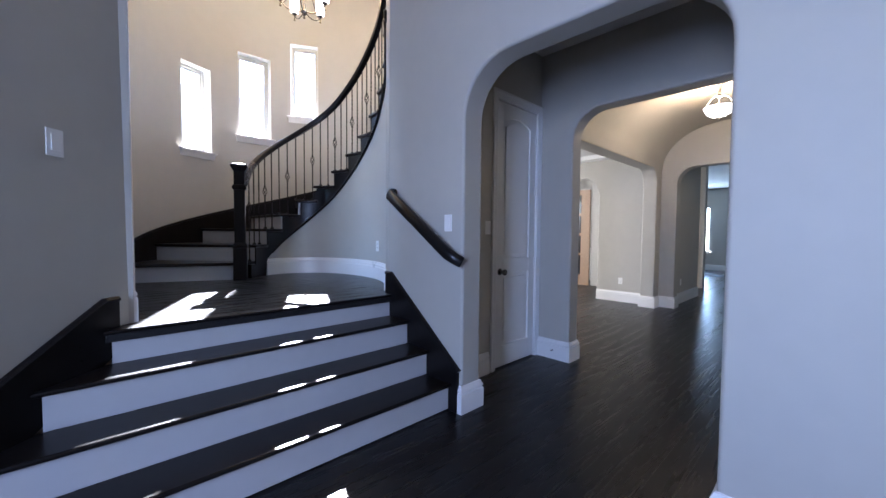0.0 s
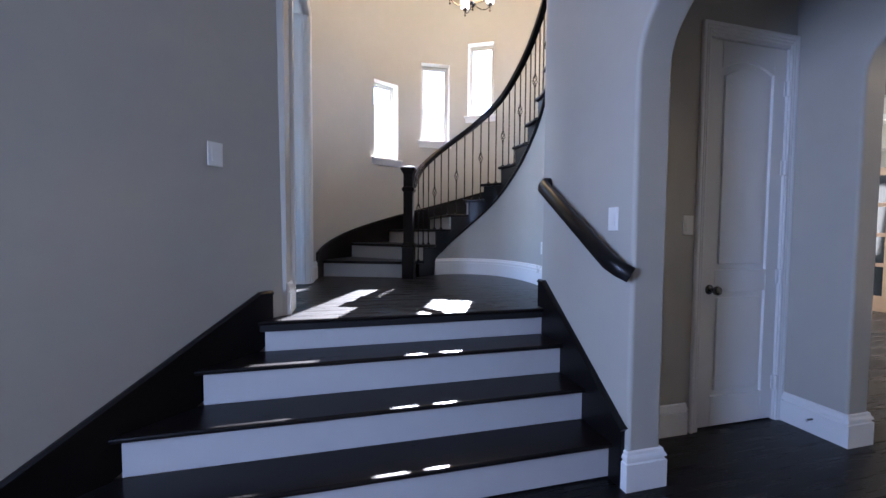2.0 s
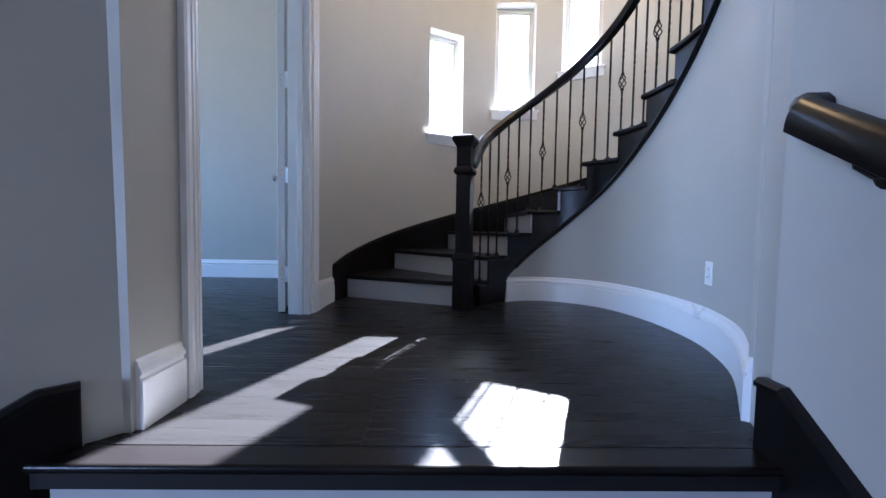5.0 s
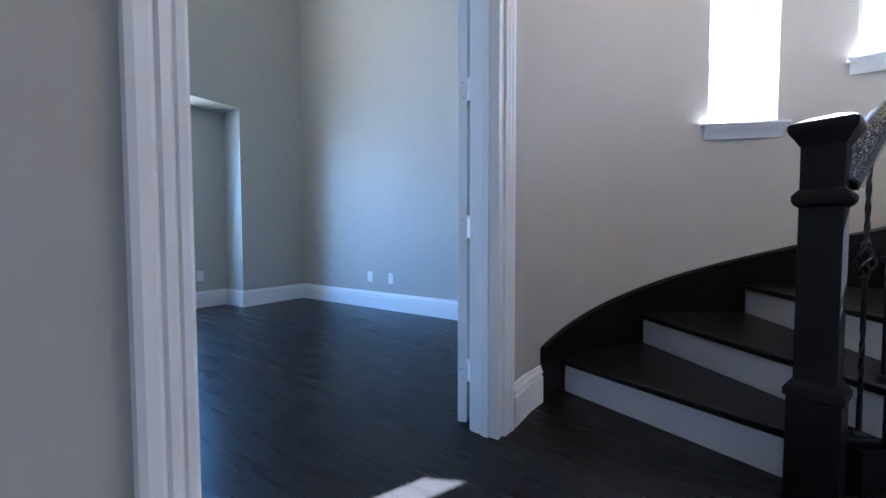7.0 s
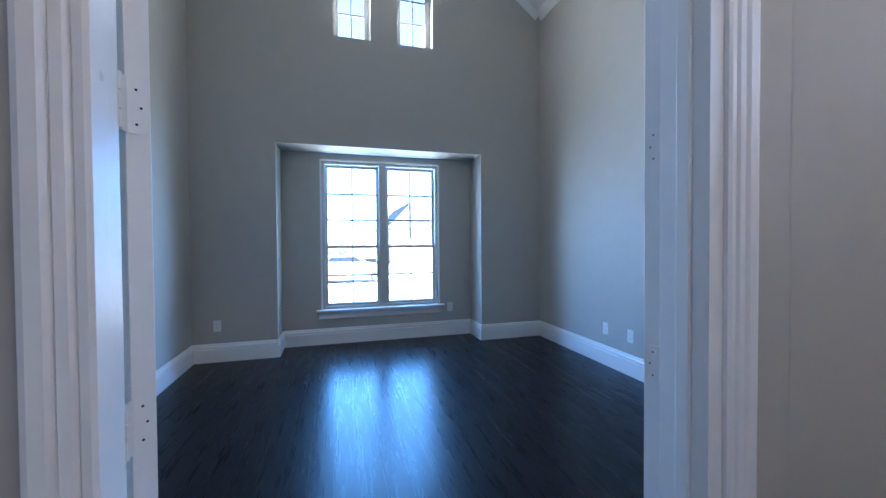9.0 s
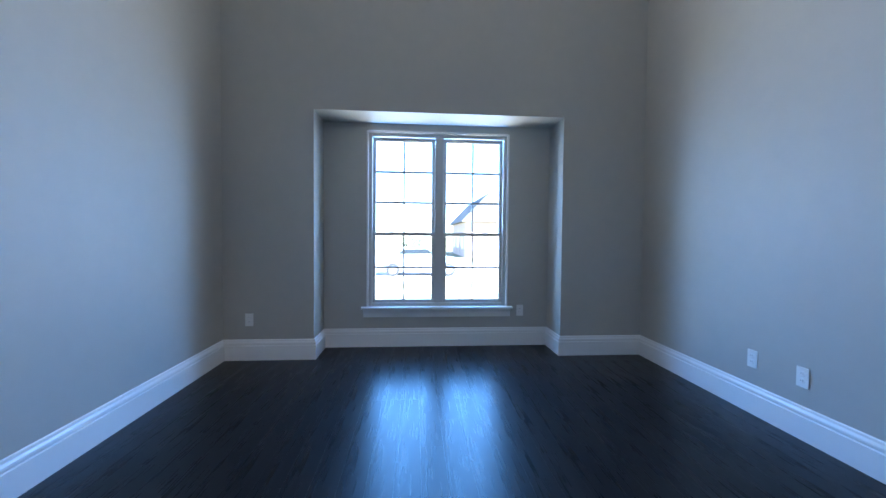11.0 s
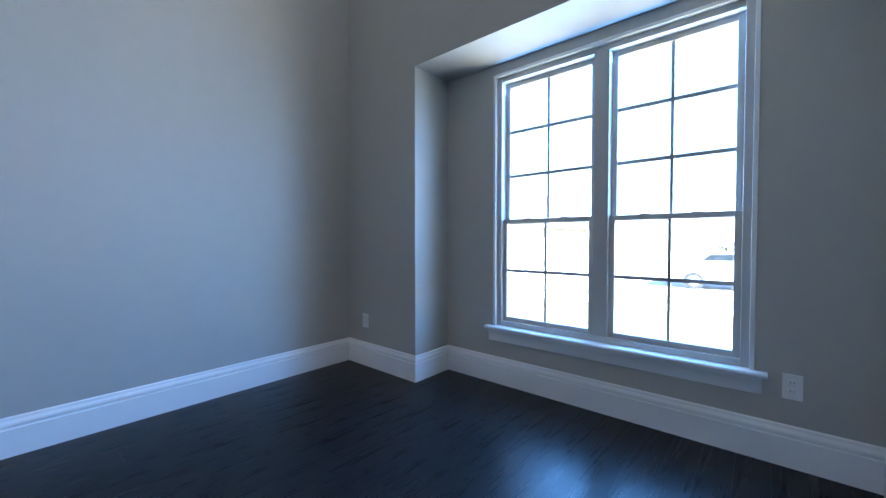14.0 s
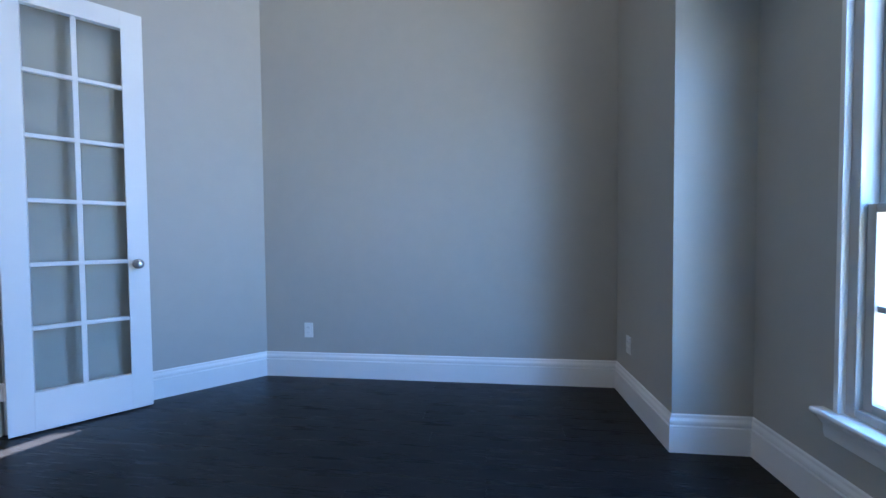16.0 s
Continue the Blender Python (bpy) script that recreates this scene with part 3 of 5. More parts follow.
stair = thing("curved_staircase", pose(1.3, 5.2, UP), "curved stair with dark stained treads and white risers", "stairs", kind="structure")
LAST = 13
for k in range(1, LAST + 1):
    z = UP + RISE * k
    s0, s1 = front(k), front(k + 1)
    i0 = inner(s0) if k > 1 else Vector((1.33, 4.86))
    i1 = inner(s1)
    out0, out1 = outer(k), outer(k + 1)
    d = (i0 - out0).normalized()
    fwd = Vector((d.y, -d.x))
    fwd = fwd if fwd.dot(i0 - i1) > 0 else -fwd
    mids = [inner(s0 + (s1 - s0) * q / 3) - side(s0 + (s1 - s0) * q / 3) * 0.035 for q in (2, 1)] if k > 1 else []
    tip = 0.035 if k > 1 else 0.0
    back = (i1 - i0).normalized()
    bm = bmesh.new()
    prism(bm, [out0 + fwd * 0.03, *outer_between(k), out1, out1 + (out1 - out0).normalized() * 0.03, i1 + back * 0.03, i1 - side(s1) * tip, *mids, i0 + d * tip + fwd * 0.03], z - 0.032, z)
    placed("tread", bm, STAIN, stair, bevel=0.011)
    bm = bmesh.new()
    prism(bm, [out0, i0, i0 - fwd * 0.018, out0 - fwd * 0.018], z - RISE, z - 0.032)
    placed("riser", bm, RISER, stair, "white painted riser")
# open stringer under the tread ends
bm = bmesh.new()
N = 120
S0, S1 = 0.1, run[-1] - 0.02
cols = []
for i in range(N + 1):
    s = S0 + (S1 - S0) * i / N
    k = max([1] + [q for q in range(1, LAST + 1) if front(q) <= s])
    cols.append((s, low(s) if s > 0.405 else UP, UP + RISE * k - 0.032))
for (sa, la, ta), (sb, lb, tb) in zip(cols, cols[1:]):
    t = min(ta, tb)
    pa, pb, na, nb = inner(sa), inner(sb), side(sa), side(sb)
    v = [bm.verts.new((p.x, p.y, z)) for p, z in ((pa - na * 0.012, la), (pb - nb * 0.012, lb), (pb - nb * 0.012, t), (pa - na * 0.012, t),
                                                 (pa + na * 0.03, la), (pb + nb * 0.03, lb), (pb + nb * 0.03, t), (pa + na * 0.03, t))]
    for f in ((0, 1, 2, 3), (5, 4, 7, 6), (3, 2, 6, 7), (1, 0, 4, 5), (0, 3, 7, 4), (2, 1, 5, 6)):
        bm.faces.new([v[j] for j in f])
bmesh.ops.remove_doubles(bm, verts=bm.verts, dist=1e-5)
placed("stringer", bm, STAIN, stair, "dark stained open stringer")
bm = bmesh.new()
tube(bm, [(*(inner(s) - side(s) * 0.016), max(low(s) + 0.012, UP + 0.012)) for s in [S0 + 0.38 + (S1 - S0 - 0.38) * i / 70 for i in range(71)]], ring_profile(0.014, 8))
placed("stringer_bead", bm, STAIN, stair, "dark stained rounded bead", smooth=True)
# skirt on the round wall
bm = bmesh.new()
wall_line = [(171 - 1.5 * i) for i in range(102)]
prev = None
for a in wall_line:
    p, q = ring(a, CR - 0.022), ring(a, CR + 0.004)
    kk = (163 - a) / 24.4 + 1
    top = UP + RISE * max(kk, 0.55) + 0.13 + 0.02 * math.sin(min(max(kk, 0), 1) * 1.5)
    bot = max(UP, top - 0.5)
    cur = [bm.verts.new((v.x, v.y, z)) for v, z in ((p, bot), (p, top), (q, top), (q, bot))]
    if prev:
        for j in range(4):
            bm.faces.new((prev[j], cur[j], cur[(j + 1) % 4], prev[(j + 1) % 4]))
    else:
        bm.faces.new(cur)
    prev = cur
bm.faces.new(prev[::-1])
placed("skirt_board", bm, STAIN, stair, "dark stained skirt board on the round wall", smooth=True)
bm = bmesh.new()
pts = []
for a in wall_line:
    kk = (163 - a) / 24.4 + 1
    p = ring(a, CR - 0.018)
    pts.append((p.x, p.y, UP + RISE * max(kk, 0.55) + 0.135 + 0.02 * math.sin(min(max(kk, 0), 1) * 1.5)))
tube(bm, pts, ring_profile(0.014, 8))
placed("skirt_cap", bm, STAIN, stair, "dark stained moulded cap", smooth=True)

# wall below the curved stair
bm = bmesh.new()
prev = None
for i in range(91):
    s = 0.36 + (run[-1] - 0.36) * i / 90
    p, q = inner(s), inner(s) + side(s) * 0.1
    top = max(low(s) + 0.03, UP + 0.05)
    cur = [bm.verts.new((v.x, v.y, z)) for v, z in ((p, UP), (p, top), (q, top), (q, UP))]
    if prev:
        for j in range(4):
            bm.faces.new((prev[j], cur[j], cur[(j + 1) % 4], prev[(j + 1) % 4]))
    else:
        bm.faces.new(cur)
    prev = cur
bm.faces.new(prev[::-1])
structure("wall_under_stair", bm, PAINT, "curved greige wall below the stair", "wall", smooth=True)
cb = [tuple(inner(0.40 + (run[-1] - 0.40) * i / 50)) for i in range(51)]
baseboard("baseboard_curved", cb[::-1], UP, "white moulded baseboard bent along the curved wall")
bm = bmesh.new()
prism(bm, [(RT + 0.005, 3.05), (2.19, 3.05), (2.19, 3.3), (2.1, 3.26)], 0, HIGH)
structure("wall_stair_return", bm, PAINT, "greige painted wall return beside the stair", "wall")

# ---- railing ----
railing = thing("stair_railing", pose(1.35, 4.79, UP), "dark stained handrail on black wrought iron balusters", "railing")
NW = pose(1.35, 4.79, UP, 0, 0, -20)
newel_bm = bmesh.new()
box(newel_bm, -0.063, 0.063, -0.063, 0.063, 0, 0.35, NW)
newel = placed("newel_post", newel_bm, STAIN, railing, "square dark stained newel post", bevel=0.005)


def square_lathe(bm, profile, m):
    rings = [[bm.verts.new(m @ Vector((r * a, r * b, h))) for a, b in ((-1, -1), (1, -1), (1, 1), (-1, 1))] for r, h in profile]
    for a, b in zip(rings, rings[1:]):
        for k in range(4):
            bm.faces.new((a[k], a[(k + 1) % 4], b[(k + 1) % 4], b[k]))
    bm.faces.new(rings[0][::-1])
    bm.faces.new(rings[-1])


def newel_piece(name, profile, label):
    bm = bmesh.new()
    square_lathe(bm, profile, NW)
    bmesh.ops.transform(bm, matrix=railing.matrix_basis.inverted(), verts=bm.verts)
    return part(name, bm, STAIN, newel, label, bevel=0.003)


newel_piece("shaft", [(0.05, 0.34), (0.05, 1.13)], "square shaft")
newel_piece("base_collar", [(0.063, 0.335), (0.07, 0.34), (0.07, 0.36), (0.063, 0.372), (0.052, 0.39), (0.05, 0.39)], "moulded collar")
newel_piece("neck_collar", [(0.051, 0.93), (0.061, 0.938), (0.066, 0.95), (0.066, 0.965), (0.056, 0.98), (0.051, 0.985)], "moulded neck collar")
newel_piece("cap", [(0.05, 1.115), (0.055, 1.125), (0.063, 1.14), (0.073, 1.155), (0.077, 1.165), (0.077, 1.182), (0.068, 1.19), (0.03, 1.205), (0.01, 1.207)], "square moulded cap")

RAIL = [(-0.030, -0.018), (-0.026, -0.03), (0.026, -0.03), (0.030, -0.018), (0.034, 0.0), (0.031, 0.016), (0.02, 0.028), (0.0, 0.033), (-0.02, 0.028), (-0.031, 0.016), (-0.034, 0.0)]
ss = [-0.01 + (run[-1] - 0.0) * i / 90 for i in range(91)]
bm = bmesh.new()
tube(bm, [(*inner(s), rail_z(s) - 0.10 * max(0, 1 - max(s, 0) / 0.16) ** 2) for s in ss], RAIL)
placed("handrail", bm, STAIN, railing, "dark stained moulded handrail", smooth=True)
bm = bmesh.new()
tube(bm, [(*inner(s), rail_z(s) - 0.10 * max(0, 1 - max(s, 0) / 0.16) ** 2) for s in (0.0, 0.03, 0.06, 0.1, 0.14, 0.18)], [(a * 1.14, b * 1.14) for a, b in RAIL])
placed("protective_film", bm, FILM, railing, "scuffed clear plastic film round the rail's end", smooth=True)


def baluster(s, style):
    p = inner(s) + side(s) * 0.02
    k = max([1] + [q for q in range(1, LAST + 1) if front(q) - 0.03 <= s])
    z0, z1 = UP + RISE * k, rail_z(s) - 0.03
    h = z1 - z0
    mid = h - 0.41
    bm = bmesh.new()
    n = 26
    for lo, hi in ([(0, h)] if style == 0 else [(0, mid - 0.05), (mid + 0.05, h)]):
        rings = []
        for i in range(n + 1):
            z = lo + (hi - lo) * i / n
            f = z / h
            tw = 0.0
            if style == 0:
                tw = max(0, min(1, (f - 0.35) / 0.3)) * math.pi * 3
            else:
                tw = (max(0, min(1, (f - 0.12) / 0.25)) + max(0, min(1, (f - 0.64) / 0.25))) * math.pi * 2
            rings.append([bm.verts.new((0.0074 * math.cos(tw + math.pi / 2 * q), 0.0074 * math.sin(tw + math.pi / 2 * q), z)) for q in range(4)])
        for a, b in zip(rings, rings[1:]):
            for q in range(4):
                bm.faces.new((a[q], a[(q + 1) % 4], b[(q + 1) % 4], b[q]))
        bm.faces.new(rings[0][::-1])
        bm.faces.new(rings[-1])
    ob = part("baluster", bm, IRON, railing, "twisted black iron baluster with a basket" if style else "")
    ob.location = Vector((p.x, p.y, z0)) - railing.location
    bm = bmesh.new()
    square_lathe(bm, [(0.015, 0), (0.015, 0.012), (0.009, 0.022)], ID)
    part("shoe", bm, IRON, ob)
    if style:
        bm = bmesh.new()
        for q in range(4):
            path = []
            for i in range(11):
                f = i / 10
                r, a = 0.004 + 0.02 * math.sin(math.pi * f) ** 0.8, math.pi / 2 * q + f * math.pi
                path.append((r * math.cos(a), r * math.sin(a), mid - 0.05 + 0.10 * f))
            tube(bm, path, ring_profile(0.0038, 5), Vector((0.3, 0.2, 0.93)))
        part("basket", bm, IRON, ob, smooth=True)
        for z in (mid - 0.058, mid + 0.05):
            bm = bmesh.new()
            lathe(bm, [(0.009, z - 0.004), (0.0115, z), (0.0115, z + 0.008), (0.009, z + 0.012)], n=10)
            part("collar", bm, IRON, ob, smooth=True)


i, s = 0, 0.035
while s < 2.75:
    baluster(s, 1 if i % 3 == 1 else 0)
    s += 0.0945
    i += 1

# handrail on the arch wall
wall_rail = thing("wall_handrail", pose(1.93, 2.56, 1.28), "dark stained wooden handrail fixed on the wall", "handrail")
bm = bmesh.new()
e0, e1 = Vector((1.93, 2.235, 1.057)), Vector((1.93, 2.97, 1.545))
sl = (e1 - e0).normalized()
SECTION = [(a * 0.98, b * 1.2 - 0.012) for a, b in RAIL]
bend = e0 + sl * 0.042
tube(bm, [(RT - 0.012, bend.y - 0.05, bend.z - 0.04), (RT - 0.05, bend.y - 0.017, bend.z - 0.013), bend + sl * 0.03, e0 + sl * 0.4, e1 - sl * 0.02, e1 + sl * 0.012 + Vector((0.028, 0, 0)), e1 + sl * 0.018 + Vector((0.06, 0, 0))], SECTION)
placed("rail", bm, STAIN, wall_rail, smooth=False, bevel=0.003)
for f in (0.42, 0.84):
    q = e0.lerp(e1, f)
    bm = bmesh.new()
    tube(bm, [(RT, q.y, q.z - 0.085), (RT - 0.035, q.y, q.z - 0.085), (RT - 0.065, q.y, q.z - 0.07), (RT - 0.074, q.y, q.z - 0.033)], ring_profile(0.007, 8), Vector((0, 1, 0)))
    lathe(bm, [(0.026, 0), (0.026, 0.004), (0.012, 0.01)], Matrix.Translation((RT, q.y, q.z - 0.085)) @ pose(0, 0, 0, 0, -90, 0), n=14)
    placed("bracket", bm, IRON, wall_rail, "dark metal rail bracket", smooth=True)

# ---- windows ----


def round_window(i, w):
    mid = radians((w[0] + w[1]) / 2)
    half = CR * math.sin(radians((w[0] - w[1]) / 2))
    r = CR * math.cos(radians((w[0] - w[1]) / 2))
    # local x to the side, y outwards, z up
    m = Matrix.Translation((CX + r * math.cos(mid), CY + r * math.sin(mid), w[2])) @ Matrix.Rotation(mid - math.pi / 2, 4, "Z")
    win = thing(f"window_{i + 1}", m, "narrow white window in the curved stair wall", "window", "stepped stair windows", "structure")
    h, o = w[3] - w[2], half + 0.012
    bm = bmesh.new()
    f0, f1 = 0.03, 0.055
    for x0, x1, z0, z1 in ((-o, -half + f0, 0, h), (half - f0, o, 0, h), (-half + f0, half - f0, 0, f0), (-half + f0, half - f0, h - f0, h)):
        box(bm, x0, x1, 0.12, 0.18, z0 - 0.004, z1 + 0.004)
    part("window_frame", bm, VINYL, win, bevel=0.004)
    bm = bmesh.new()
    for x0, x1, z0, z1 in ((-half + f0, -half + f1, f0, h - f0), (half - f1, half - f0, f0, h - f0), (-half + f1, half - f1, f0, f1 + 0.01), (-half + f1, half - f1, h - f1, h - f0)):
        box(bm, x0, x1, 0.135, 0.165, z0, z1)
    part("sash", bm, VINYL, win, bevel=0.003)
    bm = bmesh.new()
    box(bm, -half + f1 - 0.004, half - f1 + 0.004, 0.148, 0.152, f1, h - f1 + 0.004)
    pane = part("pane", bm, GLASS, win)
    pane.visible_shadow = False
    bm = bmesh.new()
    for x0, x1, z0, z1 in ((-half - 0.003, -half + 0.004, 0, h), (half - 0.004, half + 0.003, 0, h), (-half, half, h - 0.004, h + 0.003)):
        box(bm, x0, x1, 0.012, 0.125, z0, z1)
    part("jamb_liner", bm, TRIM, win)
    bm = bmesh.new()
    prof = [(-0.045, 0.0), (-0.05, 0.008), (-0.05, 0.016), (-0.045, 0.022), (0.13, 0.022), (0.13, 0.0)]
    prism(bm, prof, -half - 0.045, half + 0.045, Matrix(((0, 0, 1, 0), (1, 0, 0, 0), (0, 1, 0, -0.012), (0, 0, 0, 1))))
    part("window_sill", bm, TRIM, win, "white moulded sill", bevel=0.003)
    bm = bmesh.new()
    prof = [(0.02, 0.0), (-0.008, 0.0), (-0.014, 0.02), (-0.026, 0.045), (-0.04, 0.06), (-0.042, 0.07), (0.02, 0.07)]
    prism(bm, prof, -half - 0.03, half + 0.03, Matrix(((0, 0, 1, 0), (1, 0, 0, 0), (0, 1, 0, -0.082), (0, 0, 0, 1))))
    part("apron", bm, TRIM, win, bevel=0.002)
    return win


for i, w in enumerate(WINS):
    round_window(i, w)


def sash(x, y0, y1, z0, z1, cols, rows, win):
    t = 0.032
    bm = bmesh.new()
    for a, b, c, d in ((y0, y0 + t, z0, z1), (y1 - t, y1, z0, z1), (y0 + t, y1 - t, z0, z0 + t), (y0 + t, y1 - t, z1 - t, z1)):
        box(bm, x, x + 0.034, a, b, c, d)
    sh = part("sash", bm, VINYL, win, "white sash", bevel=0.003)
    for c in range(1, cols):
        bm = bmesh.new()
        y = y0 + t + (y1 - y0 - 2 * t) * c / cols
        box(bm, x + 0.011, x + 0.023, y - 0.008, y + 0.008, z0 + t, z1 - t)
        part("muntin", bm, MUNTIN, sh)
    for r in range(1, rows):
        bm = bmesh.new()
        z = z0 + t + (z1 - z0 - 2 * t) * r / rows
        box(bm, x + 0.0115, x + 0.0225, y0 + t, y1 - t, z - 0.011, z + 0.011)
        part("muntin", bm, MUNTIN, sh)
    bm = bmesh.new()
    box(bm, x + 0.005, x + 0.009, y0 + t - 0.004, y1 - t + 0.004, z0 + t - 0.004, z1 - t + 0.004)
    g = part("pane", bm, GLASS, sh)
    g.visible_shadow = False


win = thing("window_4", ID, "wide white double-hung window with grilles in the study niche", "window", kind="structure")
bm = bmesh.new()
fx0, fx1 = NX - 0.14, NX - 0.02
for a, b, c, d in ((W0, W0 + 0.05, WB, WT), (W1 - 0.05, W1, WB, WT), (W0 + 0.05, W1 - 0.05, WT - 0.05, WT), (W0 + 0.05, W1 - 0.05, WB, WB + 0.035), (4.281, 4.371, WB + 0.035, WT - 0.05)):
    box(bm, fx0, fx1 if c == WB and d == WT else fx1 - 0.003, a, b, c, d)
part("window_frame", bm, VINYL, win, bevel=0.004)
bm = bmesh.new()
for a, b, c, d in ((W0 - 0.006, W0 + 0.014, WB, WT), (W1 - 0.014, W1 + 0.006, WB, WT), (W0 + 0.014, W1 - 0.014, WT - 0.014, WT + 0.006)):
    box(bm, NX - 0.03, NX + 0.006, a, b, c, d)
part("frame_bead", bm, TRIM, win, bevel=0.003)
for y0, y1 in ((W0 + 0.05, 4.281), (4.371, W1 - 0.05)):
    sash(NX - 0.115, y0, y1, 1.868, WT - 0.05, 2, 3, win)
    sash(NX - 0.078, y0, y1, WB + 0.035, 1.905, 2, 2, win)
    bm = bmesh.new()
    for q in (0.3, 0.7):
        y = y0 + (y1 - y0) * q
        box(bm, NX - 0.06, NX - 0.04, y - 0.025, y + 0.025, 1.905, 1.910)
    part("sash_lock", bm, VINYL, win, "small sash locks", bevel=0.003)
bm = bmesh.new()
prism(bm, [(-0.14, 0.0), (0.045, 0.0), (0.05, 0.008), (0.05, 0.018), (0.045, 0.024), (-0.14, 0.024)], W0 - 0.055, W1 + 0.055, Matrix(((1, 0, 0, NX), (0, 0, 1, 0), (0, 1, 0, WB - 0.024), (0, 0, 0, 1))))
part("window_sill", bm, TRIM, win, "white moulded sill", bevel=0.003)
bm = bmesh.new()
prism(bm, [(0, 0), (0.01, 0), (0.014, 0.02), (0.016, 0.05), (0.028, 0.065), (0.036, 0.075), (0.036, 0.085), (0, 0.085)], W0 - 0.035, W1 + 0.035, Matrix(((1, 0, 0, NX), (0, 0, 1, 0), (0, 1, 0, WB - 0.109), (0, 0, 0, 1))))
part("apron", bm, TRIM, win, bevel=0.002)

for n, (y0, y1) in enumerate(((3.75, 4.16), (4.462, 4.885))):
    win = thing(f"window_{5 + n}", ID, "small high white window with grilles", "window", "high study windows", "structure")
    bm = bmesh.new()
    for a, b, c, d in ((y0, y0 + 0.03, 4.22, 5.15), (y1 - 0.03, y1, 4.22, 5.15), (y0 + 0.03, y1 - 0.03, 4.22, 4.25), (y0 + 0.03, y1 - 0.03, 5.12, 5.15)):
        box(bm, SX - 0.17, SX - 0.12, a - 0.003 if a == y0 else a, b, c, d)
    part("window_frame", bm, VINYL, win, bevel=0.003)
    sash(SX - 0.16, y0 + 0.03, y1 - 0.03, 4.25, 5.12, 2, 3, win)

# Assumed foyer window, unseen; its place follows the added lamp.
win = thing("window_7", ID, "assumed white window, out of view, added to let daylight into the foyer", "window", kind="structure")
bm = bmesh.new()
for a, b, c, d in ((0.1, 0.16, 0.75, 2.6), (0.79, 0.85, 0.75, 2.6), (0.16, 0.79, 0.75, 0.82), (0.16, 0.79, 2.53, 2.6), (0.16, 0.79, 1.65, 1.71)):
    box(bm, -2.08, -1.98, a, b, c, d)
part("window_frame", bm, VINYL, win, bevel=0.004)
bm = bmesh.new()
box(bm, -2.04, -2.036, 0.15, 0.8, 0.81, 2.54)
part("pane", bm, GLASS, win).visible_shadow = False
# Unseen glazed opening, made up to hold the warm fill.
win = thing("window_10", ID, "small white glazed opening, unseen, added for the warm foyer fill", "window", kind="structure")
bm = bmesh.new()
for a, b, c, d in ((0.1, 0.16, 1.25, 1.95), (0.54, 0.6, 1.25, 1.95), (0.16, 0.54, 1.25, 1.31), (0.16, 0.54, 1.89, 1.95)):
    box(bm, a, b, -2.94, -2.86, c, d)
part("window_frame", bm, VINYL, win, bevel=0.004)
bm = bmesh.new()
box(bm, 0.15, 0.55, -2.902, -2.898, 1.3, 1.9)
part("pane", bm, GLASS, win).visible_shadow = False
win = thing("window_9", ID, "wide dining room window", "window", kind="structure")
bm = bmesh.new()
for a, b, c, d in ((4.2, 4.27, 0.7, 2.5), (6.53, 6.6, 0.7, 2.5), (4.27, 6.53, 0.7, 0.77), (4.27, 6.53, 2.43, 2.5), (5.37, 5.43, 0.77, 2.43)):
    box(bm, a, b, 7.46, 7.54, c, d)
part("window_frame", bm, VINYL, win, bevel=0.004)
bm = bmesh.new()
box(bm, 4.26, 6.54, 7.498, 7.502, 0.76, 2.44)
part("pane", bm, GLASS, win).visible_shadow = False
win = thing("window_8", ID, "tall far window with a middle rail", "window", kind="structure")
bm = bmesh.new()
for a, b, c, d in ((3.64, 3.7, 0.62, 2.28), (4.64, 4.7, 0.62, 2.28), (3.7, 4.64, 0.62, 0.68), (3.7, 4.64, 2.22, 2.28), (3.7, 4.64, 1.42, 1.47)):
    box(bm, 16.42, 16.5, a, b, c, d)
part("window_frame", bm, VINYL, win, bevel=0.004)
bm = bmesh.new()
box(bm, 16.46, 16.464, 3.69, 4.65, 0.67, 2.23)
part("pane", bm, GLASS, win).visible_shadow = False
bm = bmesh.new()
prism(bm, [(0, 0), (-0.05, 0), (-0.05, 0.02), (0, 0.02)], 3.58, 4.76, Matrix(((1, 0, 0, 16.42), (0, 0, 1, 0), (0, 1, 0, 0.6), (0, 0, 0, 1))))
part("window_sill", bm, TRIM, win)

# ---- doors ----
frame_ob = thing("door_frame_study", ID, "white moulded casing of the study's double doorway", "door frame", kind="structure")
for nm, m0, sg, y0 in (("casing", plane_x(0.3605), 1, DW0 + 0.032), ("casing", plane_x(0.235), -1, DW0 - 0.03)):
    bm = bmesh.new()
    y1 = DW1 + (0.022 if sg > 0 else -0.012)
    path = [(y0, UP), (y0, DTOP - 0.012), (y1, DTOP - 0.012), (y1, UP)]
    sweep(bm, path, [(o * (0.82 if sg > 0 else 1.0), h * sg) for o, h in CASING], m0)
    part(nm, bm, TRIM, frame_ob, "white fluted casing")
bm = bmesh.new()
for y0, y1 in ((DW0 - 0.018, DW0), (DW1 - 0.018, DW1 + 0.024)):
    box(bm, 0.234, 0.3615, y0, y1, UP, DTOP - 0.018)
box(bm, 0.234, 0.3615, DW0 - 0.018, DW1, DTOP - 0.018, DTOP)
part("jamb", bm, TRIM, frame_ob)
bm = bmesh.new()
for y0, y1 in ((DW0, DW0 + 0.009), (DW1 - 0.03, DW1 - 0.018)):
    box(bm, 0.285, 0.32, y0, y1, UP, DTOP - 0.03)
box(bm, 0.285, 0.32, DW0, DW1 - 0.018, DTOP - 0.03, DTOP - 0.018)
